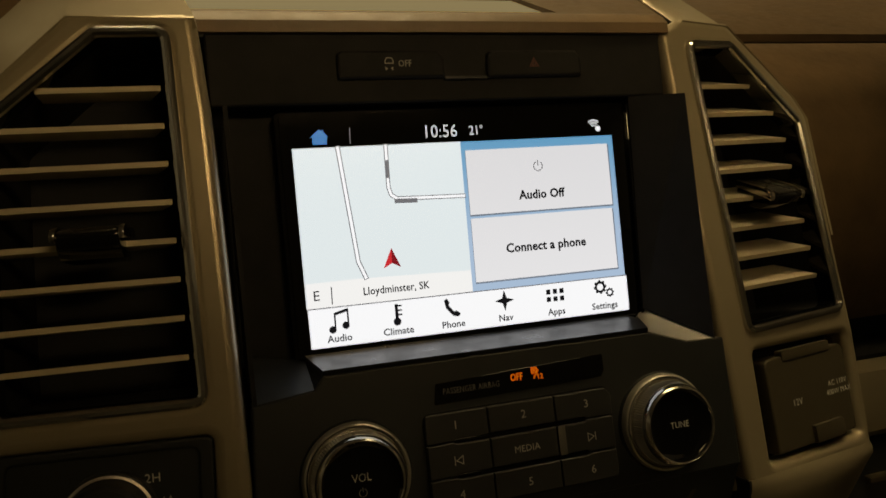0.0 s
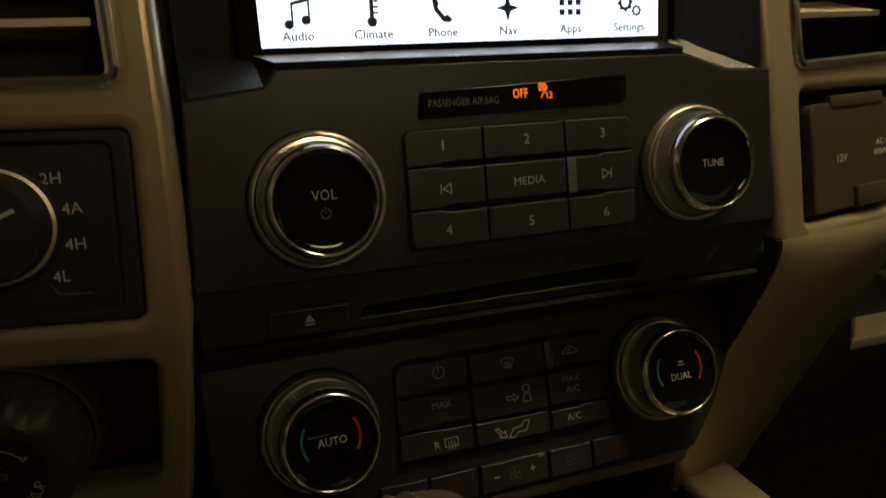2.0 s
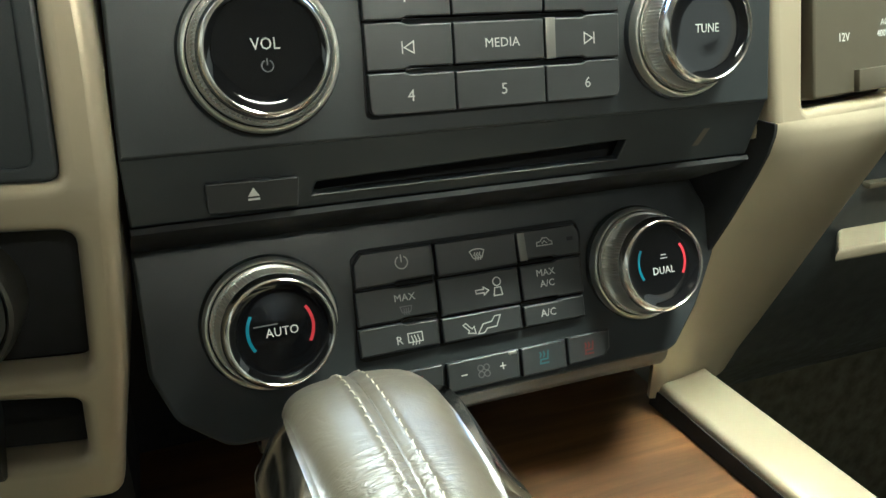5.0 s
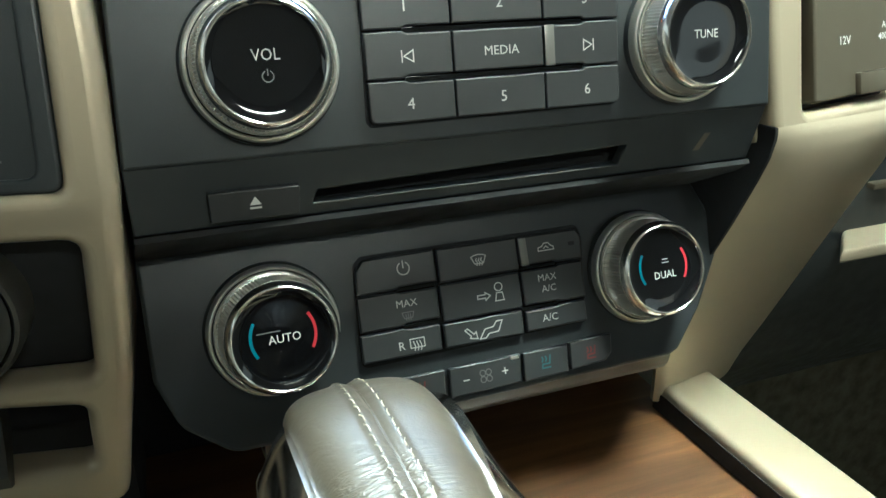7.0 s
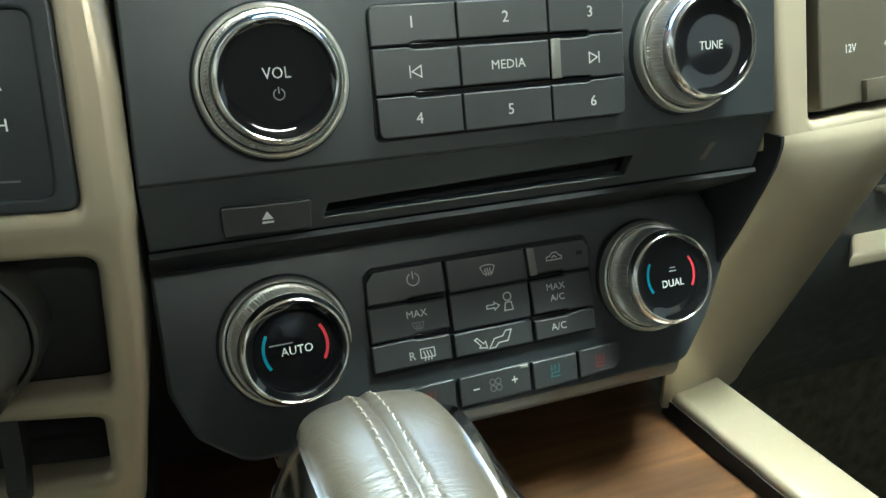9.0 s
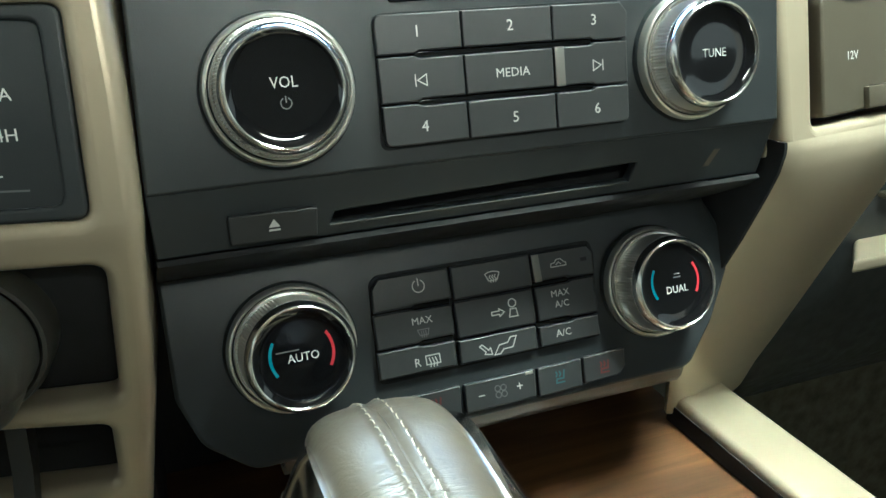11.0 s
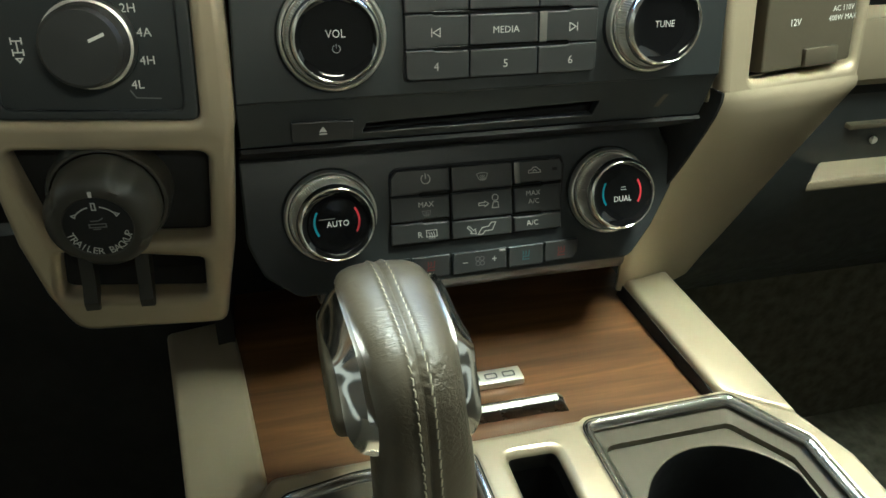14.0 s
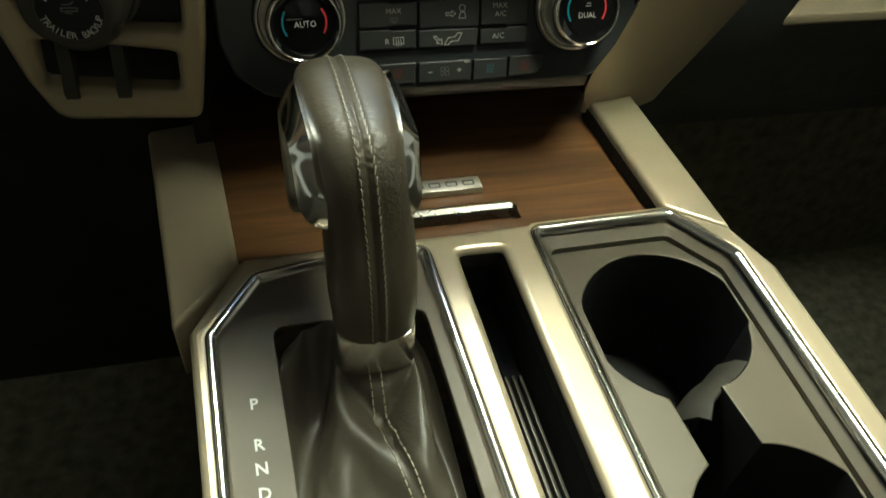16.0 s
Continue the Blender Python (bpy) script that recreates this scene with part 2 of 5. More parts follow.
def leather_surface(name, color, rough=0.42, wrinkle=0.5, bends=()):
    m = surface(name, color, rough, vary=0.18, vary_scale=30, rough_vary=0.07)
    nt = m.node_tree
    b, co = nt.nodes["Principled BSDF"], nt.nodes["Texture Coordinate"]
    b.inputs["Specular IOR Level"].default_value = 0.58
    cells = nt.nodes.new("ShaderNodeTexVoronoi")
    cells.feature = "DISTANCE_TO_EDGE"
    cells.inputs["Scale"].default_value = 750
    creases = nt.nodes.new("ShaderNodeTexNoise")
    creases.inputs["Scale"].default_value, creases.inputs["Detail"].default_value, creases.inputs["Distortion"].default_value = 130, 6, 1.6
    for n in (cells, creases):
        nt.links.new(co.outputs["Object"], n.inputs["Vector"])
    b1, b2 = nt.nodes.new("ShaderNodeBump"), nt.nodes.new("ShaderNodeBump")
    b1.inputs["Strength"].default_value, b1.inputs["Distance"].default_value = wrinkle, 0.0022
    b2.inputs["Strength"].default_value, b2.inputs["Distance"].default_value = 0.12, 0.0003
    nt.links.new(creases.outputs["Fac"], b1.inputs["Height"])
    nt.links.new(cells.outputs["Distance"], b2.inputs["Height"])
    nt.links.new(b1.outputs["Normal"], b2.inputs["Normal"])
    nt.links.new(b2.outputs["Normal"], b.inputs["Normal"])
    last = b2
    for place, reach, depth, size, squash, turn in bends:
        # creases where the hide is pulled round a bend
        fold, mp, far, fade, mul, b3 = (nt.nodes.new(k) for k in ("ShaderNodeTexNoise", "ShaderNodeMapping", "ShaderNodeVectorMath", "ShaderNodeMapRange", "ShaderNodeMath", "ShaderNodeBump"))
        mp.inputs["Scale"].default_value, mp.inputs["Rotation"].default_value = squash, turn
        fold.inputs["Scale"].default_value, fold.inputs["Detail"].default_value, fold.inputs["Distortion"].default_value = size, 3, 0.9
        far.operation, mul.operation = "DISTANCE", "MULTIPLY"
        far.inputs[1].default_value = place
        fade.inputs["From Min"].default_value, fade.inputs["From Max"].default_value, fade.inputs["To Min"].default_value, fade.inputs["To Max"].default_value = 0.005, reach, 1.0, 0.0
        nt.links.new(co.outputs["Object"], mp.inputs["Vector"])
        nt.links.new(mp.outputs["Vector"], fold.inputs["Vector"])
        nt.links.new(co.outputs["Object"], far.inputs[0])
        nt.links.new(far.outputs["Value"], fade.inputs["Value"])
        nt.links.new(fold.outputs["Fac"], mul.inputs[0])
        nt.links.new(fade.outputs["Result"], mul.inputs[1])
        nt.links.new(mul.outputs["Value"], b3.inputs["Height"])
        b3.inputs["Strength"].default_value, b3.inputs["Distance"].default_value = depth, 0.0022
        nt.links.new(last.outputs["Normal"], b3.inputs["Normal"])
        nt.links.new(b3.outputs["Normal"], b.inputs["Normal"])
        last = b3
    return m


def wood_surface(name):
    """Dark walnut with its grain running across the truck, under a satin lacquer."""
    m = bpy.data.materials.new(name)
    m.use_nodes = True
    nt = m.node_tree
    b = nt.nodes["Principled BSDF"]
    co, mp = nt.nodes.new("ShaderNodeTexCoord"), nt.nodes.new("ShaderNodeMapping")
    mp.inputs["Scale"].default_value = (4.5, 70, 45)
    mp.inputs["Rotation"].default_value = (0, 0, radians(4))
    nt.links.new(co.outputs["Object"], mp.inputs["Vector"])
    n1, n2, n3 = (nt.nodes.new("ShaderNodeTexNoise") for _ in range(3))
    n1.inputs["Scale"].default_value, n1.inputs["Detail"].default_value, n1.inputs["Distortion"].default_value = 1.0, 8, 0.8
    n2.inputs["Scale"].default_value, n2.inputs["Detail"].default_value = 5.0, 10
    n3.inputs["Scale"].default_value = 14
    for n in (n1, n2):
        nt.links.new(mp.outputs["Vector"], n.inputs["Vector"])
    nt.links.new(co.outputs["Object"], n3.inputs["Vector"])
    r1 = nt.nodes.new("ShaderNodeValToRGB")
    e = r1.color_ramp.elements
    e[0].position, e[0].color = 0.30, (0.056, 0.027, 0.010, 1)
    e[1].position, e[1].color = 0.72, (0.190, 0.094, 0.029, 1)
    mid = e.new(0.5)
    mid.color = (0.112, 0.055, 0.018, 1)
    nt.links.new(n1.outputs["Fac"], r1.inputs["Fac"])
    r2 = nt.nodes.new("ShaderNodeMapRange")
    r2.inputs["From Min"].default_value, r2.inputs["From Max"].default_value, r2.inputs["To Min"].default_value, r2.inputs["To Max"].default_value = 0.35, 0.6, 0.87, 1.05
    nt.links.new(n2.outputs["Fac"], r2.inputs["Value"])
    sc = nt.nodes.new("ShaderNodeVectorMath")
    sc.operation = "SCALE"
    nt.links.new(r1.outputs["Color"], sc.inputs[0])
    nt.links.new(r2.outputs["Result"], sc.inputs["Scale"])
    nt.links.new(sc.outputs["Vector"], b.inputs["Base Color"])
    b.inputs["Roughness"].default_value, b.inputs["Coat Weight"].default_value, b.inputs["Coat Roughness"].default_value = 0.38, 0.75, 0.17
    bump = nt.nodes.new("ShaderNodeBump")
    bump.inputs["Strength"].default_value, bump.inputs["Distance"].default_value = 0.15, 0.0003
    nt.links.new(n2.outputs["Fac"], bump.inputs["Height"])
    nt.links.new(bump.outputs["Normal"], b.inputs["Normal"])
    return m


CHAMPAGNE = surface("champagne_satin_paint", (0.46, 0.395, 0.275), 0.31, 0.42, vary=0.04, grain=0.04, grain_scale=3500, rough_vary=0.03)
TAUPE = surface("taupe_moulded_plastic", (0.088, 0.075, 0.051), 0.40, 0.15, vary=0.04, grain=0.12, rough_vary=0.03)
CHARCOAL = surface("charcoal_grained_plastic", (0.026, 0.029, 0.031), 0.44, vary=0.12, grain=0.12, grain_scale=1800, spec=0.45)
KEYPAD = surface("charcoal_soft_key", (0.034, 0.035, 0.036), 0.42, vary=0.1, grain=0.06, grain_scale=3000)
GLOSSY = surface("dark_satin_plastic", (0.010, 0.010, 0.010), 0.34, vary=0.1, grain=0.06, grain_scale=3000, spec=0.5)
GATE = surface("taupe_gate_plastic", (0.104, 0.086, 0.056), 0.52, vary=0.05, grain=0.10, rough_vary=0.03)
PIANO = surface("piano_black_plastic", (0.006, 0.006, 0.007), 0.06, vary=0.05, coat=0.5, rough_vary=0.02)
DARK = surface("black_matt_plastic", (0.017, 0.017, 0.018), 0.70, vary=0.2, grain=0.2, spec=0.25)
RING = surface("satin_chrome_ring", (0.80, 0.78, 0.74), 0.23, 1.0, vary=0.03, rough_vary=0.04)
BRIGHT = surface("bright_satin_chrome", (0.80, 0.78, 0.74), 0.20, 1.0, vary=0.03, rough_vary=0.04)
POLISHED = surface("polished_chrome", (0.80, 0.78, 0.74), 0.15, 1.0, vary=0.03, vary_scale=60, rough_vary=0.05)
# pale colour stands for light caught along the key edges
KEY_GLINT = surface("painted_key_glint", (0.17, 0.165, 0.15), 0.35, 0.3, vary=0.05)
GUNMETAL = surface("dark_polished_metal", (0.12, 0.115, 0.105), 0.26, 0.8, vary=0.05)
SATIN = surface("satin_aluminium", (0.82, 0.80, 0.75), 0.37, 0.9, vary=0.05, grain=0.05, grain_scale=4000)
WHITE = surface("white_print", (0.72, 0.72, 0.70), 0.5, vary=0.06)
GREY = surface("grey_print", (0.14, 0.14, 0.14), 0.5, vary=0.06)
RED = surface("red_print", (0.52, 0.032, 0.045), 0.4, vary=0.05)
BLUE = surface("blue_print", (0.045, 0.23, 0.34), 0.4, vary=0.05)
DIMRED = surface("dark_red_print", (0.115, 0.026, 0.021), 0.4, vary=0.05)
LEATHER = leather_surface("charcoal_leather", (0.067, 0.056, 0.037), 0.41, 0.09, (
    ((-0.0555, -0.192, 0.566), 0.026, 0.55, 560, (0.8, 1.0, 1.0), (0, 0.4, 0.3)), ((-0.0740, -0.168, 0.587), 0.017, 0.34, 420, (0.35, 1.6, 1.6), (0, 0, -0.5))))
LEGEND = surface("dim_white_print", (0.52, 0.52, 0.50), 0.5, vary=0.1)
DIMBLUE = surface("dark_blue_print", (0.045, 0.115, 0.135), 0.4, vary=0.05)
RUBBER = surface("black_soft_rubber", (0.036, 0.034, 0.028), 0.42, vary=0.15, grain=0.15)
BOOT = leather_surface("soft_black_leather", (0.066, 0.057, 0.040), 0.40, 0.12, (((-0.050, -0.225, 0.455), 0.030, 0.22, 420, (0.55, 1.2, 1.2), (0, 0.5, 0.4)),))
THREAD = surface("grey_thread", (0.38, 0.345, 0.26), 0.7, vary=0.1)
WOOD = wood_surface("walnut_veneer")
VINYL = leather_surface("brown_dash_vinyl", (0.185, 0.118, 0.060), 0.48, 0.10)
CARPET = surface("black_carpet", (0.098, 0.092, 0.067), 0.95, vary=0.4, vary_scale=60, grain=0.8, grain_scale=700)
LINER = surface("grey_headliner_cloth", (0.30, 0.28, 0.24), 0.9, vary=0.08, grain=0.3)
SLAT = surface("champagne_slat_paint", (0.72, 0.63, 0.46), 0.36, 0.15, vary=0.05, rough_vary=0.03)
# added walls that glow, for side fill and reflections in the chrome
REAR_GLOW = lit("dim_garage_wall", (1.0, 0.70, 0.34), 0.6)
RIGHT_GLOW = lit("pale_garage_wall", (1.0, 0.79, 0.46), 0.55)
LEFT_GLOW = lit("lit_garage_wall", (1.0, 0.80, 0.47), 0.55)
# the wall ahead gives off its own brightness in place of lamplight on it
FRONT_GLOW = lit("cream_garage_wall", (1.0, 0.80, 0.42), 2.2)

UI = 9.8


def hue(r, g, b):
    """Display colours are a little blue."""
    return (r * 0.92, g * 0.98, b * 1.13)


SCREEN_MAP = lit("map_pale_blue", hue(0.80, 0.87, 0.88), UI * 0.92)
SCREEN_WHITE = lit("screen_white", hue(0.93, 0.93, 0.94), UI)
SCREEN_TILE = lit("screen_tile", hue(0.86, 0.85, 0.86), UI * 0.9, (hue(0.78, 0.77, 0.78), 0.02, 0.095))
SCREEN_STRIP = lit("screen_strip", hue(0.93, 0.92, 0.90), UI * 0.95)
SCREEN_BLUE = lit("screen_blue", hue(0.50, 0.66, 0.86), UI * 0.75, (hue(0.13, 0.42, 0.68), 0.045, 0.098))
SCREEN_SHADE = lit("screen_shade", hue(0.22, 0.26, 0.32), UI * 0.7)
SCREEN_INK = lit("screen_ink", hue(0.02, 0.02, 0.025), UI * 0.3)
SCREEN_GREY = lit("screen_grey", hue(0.30, 0.30, 0.32), UI * 0.5)
SCREEN_RED = lit("screen_red", hue(0.75, 0.03, 0.04), UI * 0.8)
SCREEN_DARKRED = lit("screen_dark_red", hue(0.35, 0.01, 0.02), UI * 0.6)
SCREEN_HOME = lit("screen_home_blue", hue(0.02, 0.24, 0.62), UI * 0.7)
AMBER = lit("amber_warning_light", (1.0, 0.16, 0.008), 7.5)


# ---- the cab that closes the place ----
def setting(name, bm, mat, label):
    return solid(name, bm, mat, label, name.split("_")[0], kind="structure")


setting("floor", box(-0.95, -1.7, -0.06, 0.95, 0.75, 0.0), CARPET, "black carpet on the cab floor")
setting("ceiling", box(-0.95, -1.7, 1.23, 0.95, 0.02, 1.27), LINER, "grey cloth headliner of the cab")
for side, x in (("left", -0.975), ("right", 0.975)):
    setting("wall_" + side, join(box(x - 0.025, -1.7, -0.06, x + 0.025, 0.75, 0.90), box(x - 0.025, -1.7, 1.20, x + 0.025, 0.02, 1.27), box(x - 0.025, -1.7, 0.90, x + 0.025, -1.4, 1.20)), LINER, "grey door side of the cab below its window")
setting("wall_rear", box(-1.0, -1.75, -0.06, 1.0, -1.7, 1.27), LINER, "grey rear side of the cab")
setting("wall_front", box(-0.95, 0.62, -0.06, 0.95, 0.66, 0.80), DARK, "dark bulkhead below the windscreen")
setting("backdrop", box(-4.0, 4.2, -0.9, 4.0, 4.3, 3.5), FRONT_GLOW, "cream painted garage wall beyond the windscreen")
setting("backdrop_rear", box(-4.0, -5.1, -0.9, 4.0, -5.0, 3.5), REAR_GLOW, "dim cream garage wall behind the truck")
setting("backdrop_passenger_side", box(4.0, -5.0, -0.9, 4.1, 4.2, 3.5), RIGHT_GLOW, "lit cream garage wall on the passenger side")

setting("backdrop_driver_side", box(-4.1, -5.0, -0.9, -4.0, 4.2, 3.5), LEFT_GLOW, "lit cream garage wall beside the truck")

# panel axes of the dashboard
SCR = panel_axes((0, 0, 0.70), 7)
RAD = panel_axes((0, -0.041, 0.634), 12)
CLI = panel_axes((0, -0.035, 0.545), 26)
RT = panel_axes((0.149, -0.042, 0.615), 14, 10)
LT = panel_axes((-0.137, -0.039, 0.694), 12, -4)
BAND = panel_axes((0, -0.0437, 0.6213), -4)


def at(m, u, v, w=0.0):
    """A panel's millimetres as a place in the world."""
    return tuple(m @ Vector((u * 0.001, v * 0.001, w * 0.001)))


# ---- dashboard ----
dash = thing("dashboard", "brown vinyl dashboard with a padded passenger side", "dashboard", kind="structure")
part("top_lip", thicken(sweep_profile([(0.012, 0.8505), (0.013, 0.8560), (0.018, 0.8605), (0.028, 0.8635), (0.046, 0.8650), (0.047, 0.8620)], -0.136, 0.122), 0.003), VINYL, dash)
part("top_seam", sweep_profile([(0.044, 0.8630), (0.052, 0.8632)], -0.136, 0.122), DARK, dash)
part("top_pad", thicken(sweep_profile([(0.048, 0.8620), (0.049, 0.8650), (0.060, 0.8680), (0.10, 0.8720), (0.30, 0.8800), (0.62, 0.8860)], -0.20, 0.15), 0.004), VINYL, dash)
part("driver_pad", thicken(sweep_profile([(0.085, 0.74), (0.085, 0.82), (0.086, 0.850), (0.095, 0.880), (0.30, 0.940), (0.62, 0.985)], -0.9, -0.20), 0.004), VINYL, dash)
part("upper_pad", thicken(sweep_profile([(0.138, 0.8640), (0.139, 0.8700), (0.150, 0.8755), (0.20, 0.896), (0.35, 0.948), (0.62, 0.995)], 0.15, 0.93), 0.004), VINYL, dash)
part("seam", sweep_profile([(0.124, 0.8560), (0.140, 0.8550), (0.142, 0.866)], 0.16, 0.93), DARK, dash)
part("passenger_pad", thicken(sweep_profile(
    [(0.129, 0.856), (0.127, 0.8605), (0.120, 0.8600), (0.105, 0.851), (0.090, 0.840), (0.077, 0.828), (0.068, 0.814), (0.062, 0.795), (0.060, 0.770), (0.063, 0.735), (0.070, 0.70), (0.080, 0.665), (0.095, 0.645)], 0.229, 0.93), 0.004),
    VINYL, dash, "padded brown vinyl with a fine grain")
part("passenger_recess", thicken(sweep_profile([(0.110, 0.650), (0.112, 0.622), (0.085, 0.614)], 0.15, 0.93), 0.004), DARK, dash)
part("trim_band", thicken(sweep_profile([(0.085, 0.614), (0.074, 0.608), (0.066, 0.585), (0.068, 0.563), (0.076, 0.555), (0.085, 0.553)], 0.17, 0.93), 0.004), CHAMPAGNE, dash, "champagne trim band")

glove = thing("glove_box", "dark glove box with a champagne pull ledge", "glove box")
part("lid", thicken(sweep_profile([(0.085, 0.555), (0.076, 0.548), (0.072, 0.500), (0.080, 0.44), (0.11, 0.36), (0.16, 0.30)], 0.165, 0.93), 0.004), CHARCOAL, glove)
ledge = plate([[(0.297, 0.046), (0.93, 0.046), (0.93, 0.078), (0.332, 0.078)]], 0.4805, 0.4905, 0.003, 3)
part("ledge", ledge, CHAMPAGNE, glove, "champagne pull ledge")
part("upper_slot", box(0.340, 0.0675, 0.5205, 0.93, 0.076, 0.5250, 0.0018), TAUPE, glove)
part("lock", revolve([(0.0, 0.002), (0.0026, 0.002), (0.0031, 0.001), (0.0031, -0.004)], 0, 0, 20), SATIN, glove, m=panel_axes((0.372, 0.072, 0.508), 0))

# ---- centre stack: dark surround of the display ----
surround = thing("display_surround", "charcoal plastic surround recessed behind the touch display", "trim", SCR)
part("back_panel", plate([mm([(-126, -6), (128, -6), (128, 153), (-126, 153)])], -0.030, -0.010), DARK, surround)
part("upper_panel", plate([fillet(mm([(-124, 117), (123, 117), (123, 152), (-124, 152)]), 0.002)], -0.012, 0.0035, 0.0012), DARK, surround)
part("module_frame", plate([rrect(-0.0955, -0.0075, 0.0945, 0.1145, 0.003)], -0.012, -0.0012, 0.0008), PIANO, surround, "glossy black frame")
part("edge_strip", box(0.0945, -0.003, -0.010, 0.0962, 0.113, 0.0012, 0.0004), PIANO, surround, "thin glossy edge strip")
for u0, u1, v0, v1 in ((-64, -10.0, 128.3, 142), (13.2, 66.5, 128.0, 141.6)):
    shape = fillet(mm([(u0, v0), (u1, v0), (u1, v1 - 4), (u1 - 3, v1), (u0 + 2, v1), (u0, v1 - 2)]), 0.0012)
    key = part("button", plate([shape], 0.0030, 0.0066, 0.0015), DARK, surround, "dark push button")
    if u0 < 0:
        strokes([([(-2.2, -2), (-1.2, -2.6), (-2, -3.2)], False), ([(1.8, -2), (1.0, -2.6), (1.8, -3.2)], False), ([(-2, 0), (2, 0), (2, 1.2), (1.2, 2.6), (-1.2, 2.6), (-2, 1.2)], True)],
                -0.0385, 0.1355, 0.0067, LEGEND, key)
        lettering("OFF", 0.0032, -0.0305, 0.1352, 0.0067, LEGEND, key, narrow=0.85)
    else:
        strokes([([(-2.4, -1.8), (2.4, -1.8), (0, 2.4)], True), ([(-1.1, -1.0), (1.1, -1.0), (0, 1.0)], True)], 0.039, 0.135, 0.0067, DIMRED, key)
part("button_shelf", box(-0.010, 0.1275, 0.0032, 0.0132, 0.1290, 0.0058, 0.0004), CHARCOAL, surround)

# ---- touch display ----
display = thing("touch_display", "lit touch display with a map, audio tiles and a menu bar", "display", SCR)
part("glass", plate([rrect(-0.0935, -0.0058, 0.0925, 0.1130, 0.002)], -0.0012, 0.0, 0.0003), PIANO, display, "black display glass")
L1, L2, L3, L4 = 0.00012, 0.00026, 0.00040, 0.00054
flat(mm([(-88, 19.2), (-3.0, 19.2), (-3.0, 96.6), (-88.3, 96.6)]), L1, SCREEN_MAP, display, "map_area", "pale blue road map")
flat(mm([(-3.0, 19.2), (86.2, 19.2), (85.0, 96.4), (-3.0, 96.4)]), L1, SCREEN_BLUE, display, "tile_background", "blue tile background")
flat(mm([(-87.3, 0), (87.2, 0), (87.0, 19.0), (-87.6, 19.0)]), L1, SCREEN_WHITE, display, "menu_bar", "white menu bar")
flat(mm([(-87.5, 18.9), (87, 18.9), (87, 19.4), (-87.5, 19.4)]), L2, SCREEN_GREY, display, "menu_line")
flat(mm([(-87.8, 19.4), (-3.0, 19.4), (-3.0, 30.4), (-63, 31.8), (-87.9, 31.5)]), L2, SCREEN_STRIP, display, "place_strip", "white strip with the place name")
for v0, v1, name in ((58.6, 91.9, "audio_tile"), (23.8, 56.7, "phone_tile")):
    flat(mm([(-1.0, v0 - 0.8), (82.6, v0 - 0.8), (82.2, v1 - 0.4), (-1.0, v1 - 0.4)]), L2, SCREEN_SHADE, display, "tile_shadow")
    flat(mm([(-0.8, v0), (82.0, v0), (81.4, v1), (-0.8, v1)]), L3, SCREEN_TILE, display, name, "pale grey tile")


def road(points, width, name="road"):
    stroke(points, 0, 0, L2 + 0.00002, SCREEN_GREY, display, width, name="road_edge")
    stroke(points, 0, 0, L2 + 0.00008, SCREEN_WHITE, display, width * 0.62, name=name)


road([(-66.4, 96.4), (-61.0, 40), (-57.8, 31.8)], 0.0024)
road([(-42.4, 96.4), (-42.7, 75.5), (-41.6, 71.6), (-38.5, 69.6), (-3.2, 68.8)], 0.0022)
# the two road names stay as plain bars
flat(mm([(-43.6, 80), (-41.6, 80), (-41.6, 89), (-43.6, 89)]), L3, SCREEN_GREY, display, "road_name_bar")
flat(mm([(-40.2, 67.4), (-28.4, 67.0), (-28.4, 69.2), (-40.2, 69.6)]), L3, SCREEN_GREY, display, "road_name_bar")
arrow = flat(mm([(-44.0, 45.4), (-48.6, 35.6), (-44.2, 37.9)]), L3, SCREEN_RED, display, "position_arrow", "red arrow for the truck's place")
flat(mm([(-44.0, 45.4), (-44.2, 37.9), (-39.8, 35.6)]), L3, SCREEN_DARKRED, display, "position_arrow", "dark red half of the arrow")
lettering("Lloydminster, SK", 0.0038, -0.0430, 0.0251, L3, SCREEN_INK, display, narrow=0.88, bold=0.00008)
lettering("E", 0.0048, -0.0829, 0.0252, L3, SCREEN_INK, display)
flat(mm([(-75.8, 20.6), (-75.3, 20.6), (-75.1, 29.2), (-75.6, 29.2)]), L3, SCREEN_INK, display, "divider")
lettering("10:56", 0.0064, -0.0133, 0.1020, L1, SCREEN_WHITE, display, narrow=0.90, bold=-0.00010)
lettering("21°", 0.0046, 0.0062, 0.1019, L1, SCREEN_WHITE, display, narrow=0.85, bold=-0.00005)
flat(mm([(-60.1, 98), (-59.7, 98), (-59.4, 105.6), (-59.8, 105.6)]), L1, SCREEN_GREY, display, "divider")
flat(mm([(-78.2, 98.2), (-71.4, 98.2), (-71.2, 101.6), (-70.4, 101.6), (-72.6, 104), (-72.6, 105), (-73.4, 105), (-73.4, 104.5), (-74.8, 105.4), (-79.2, 101.6), (-78.2, 101.6)]),
     L1, SCREEN_HOME, display, "home_icon", "blue house icon")
strokes([(arc(0, 0, r, 50, 130, 8), False) for r in (1.6, 3.0, 4.4)], 0.0744, 0.1005, L1, SCREEN_WHITE, display, 0.0006, name="wireless_icon")
flat(circle(0.0768, 0.1003, 0.0015, 16), L2, SCREEN_WHITE, display, "wireless_icon")
strokes([(arc(0, 0, 2.5, 120, 420, 16), False), ([(0, 3.0), (0, 0.4)], False)], 0.0392, 0.0818, L4, SCREEN_INK, display, 0.0004, name="power_icon")
lettering("Audio Off", 0.0046, 0.0402, 0.0669, L4, SCREEN_INK, display, narrow=0.95, bold=0.00020)
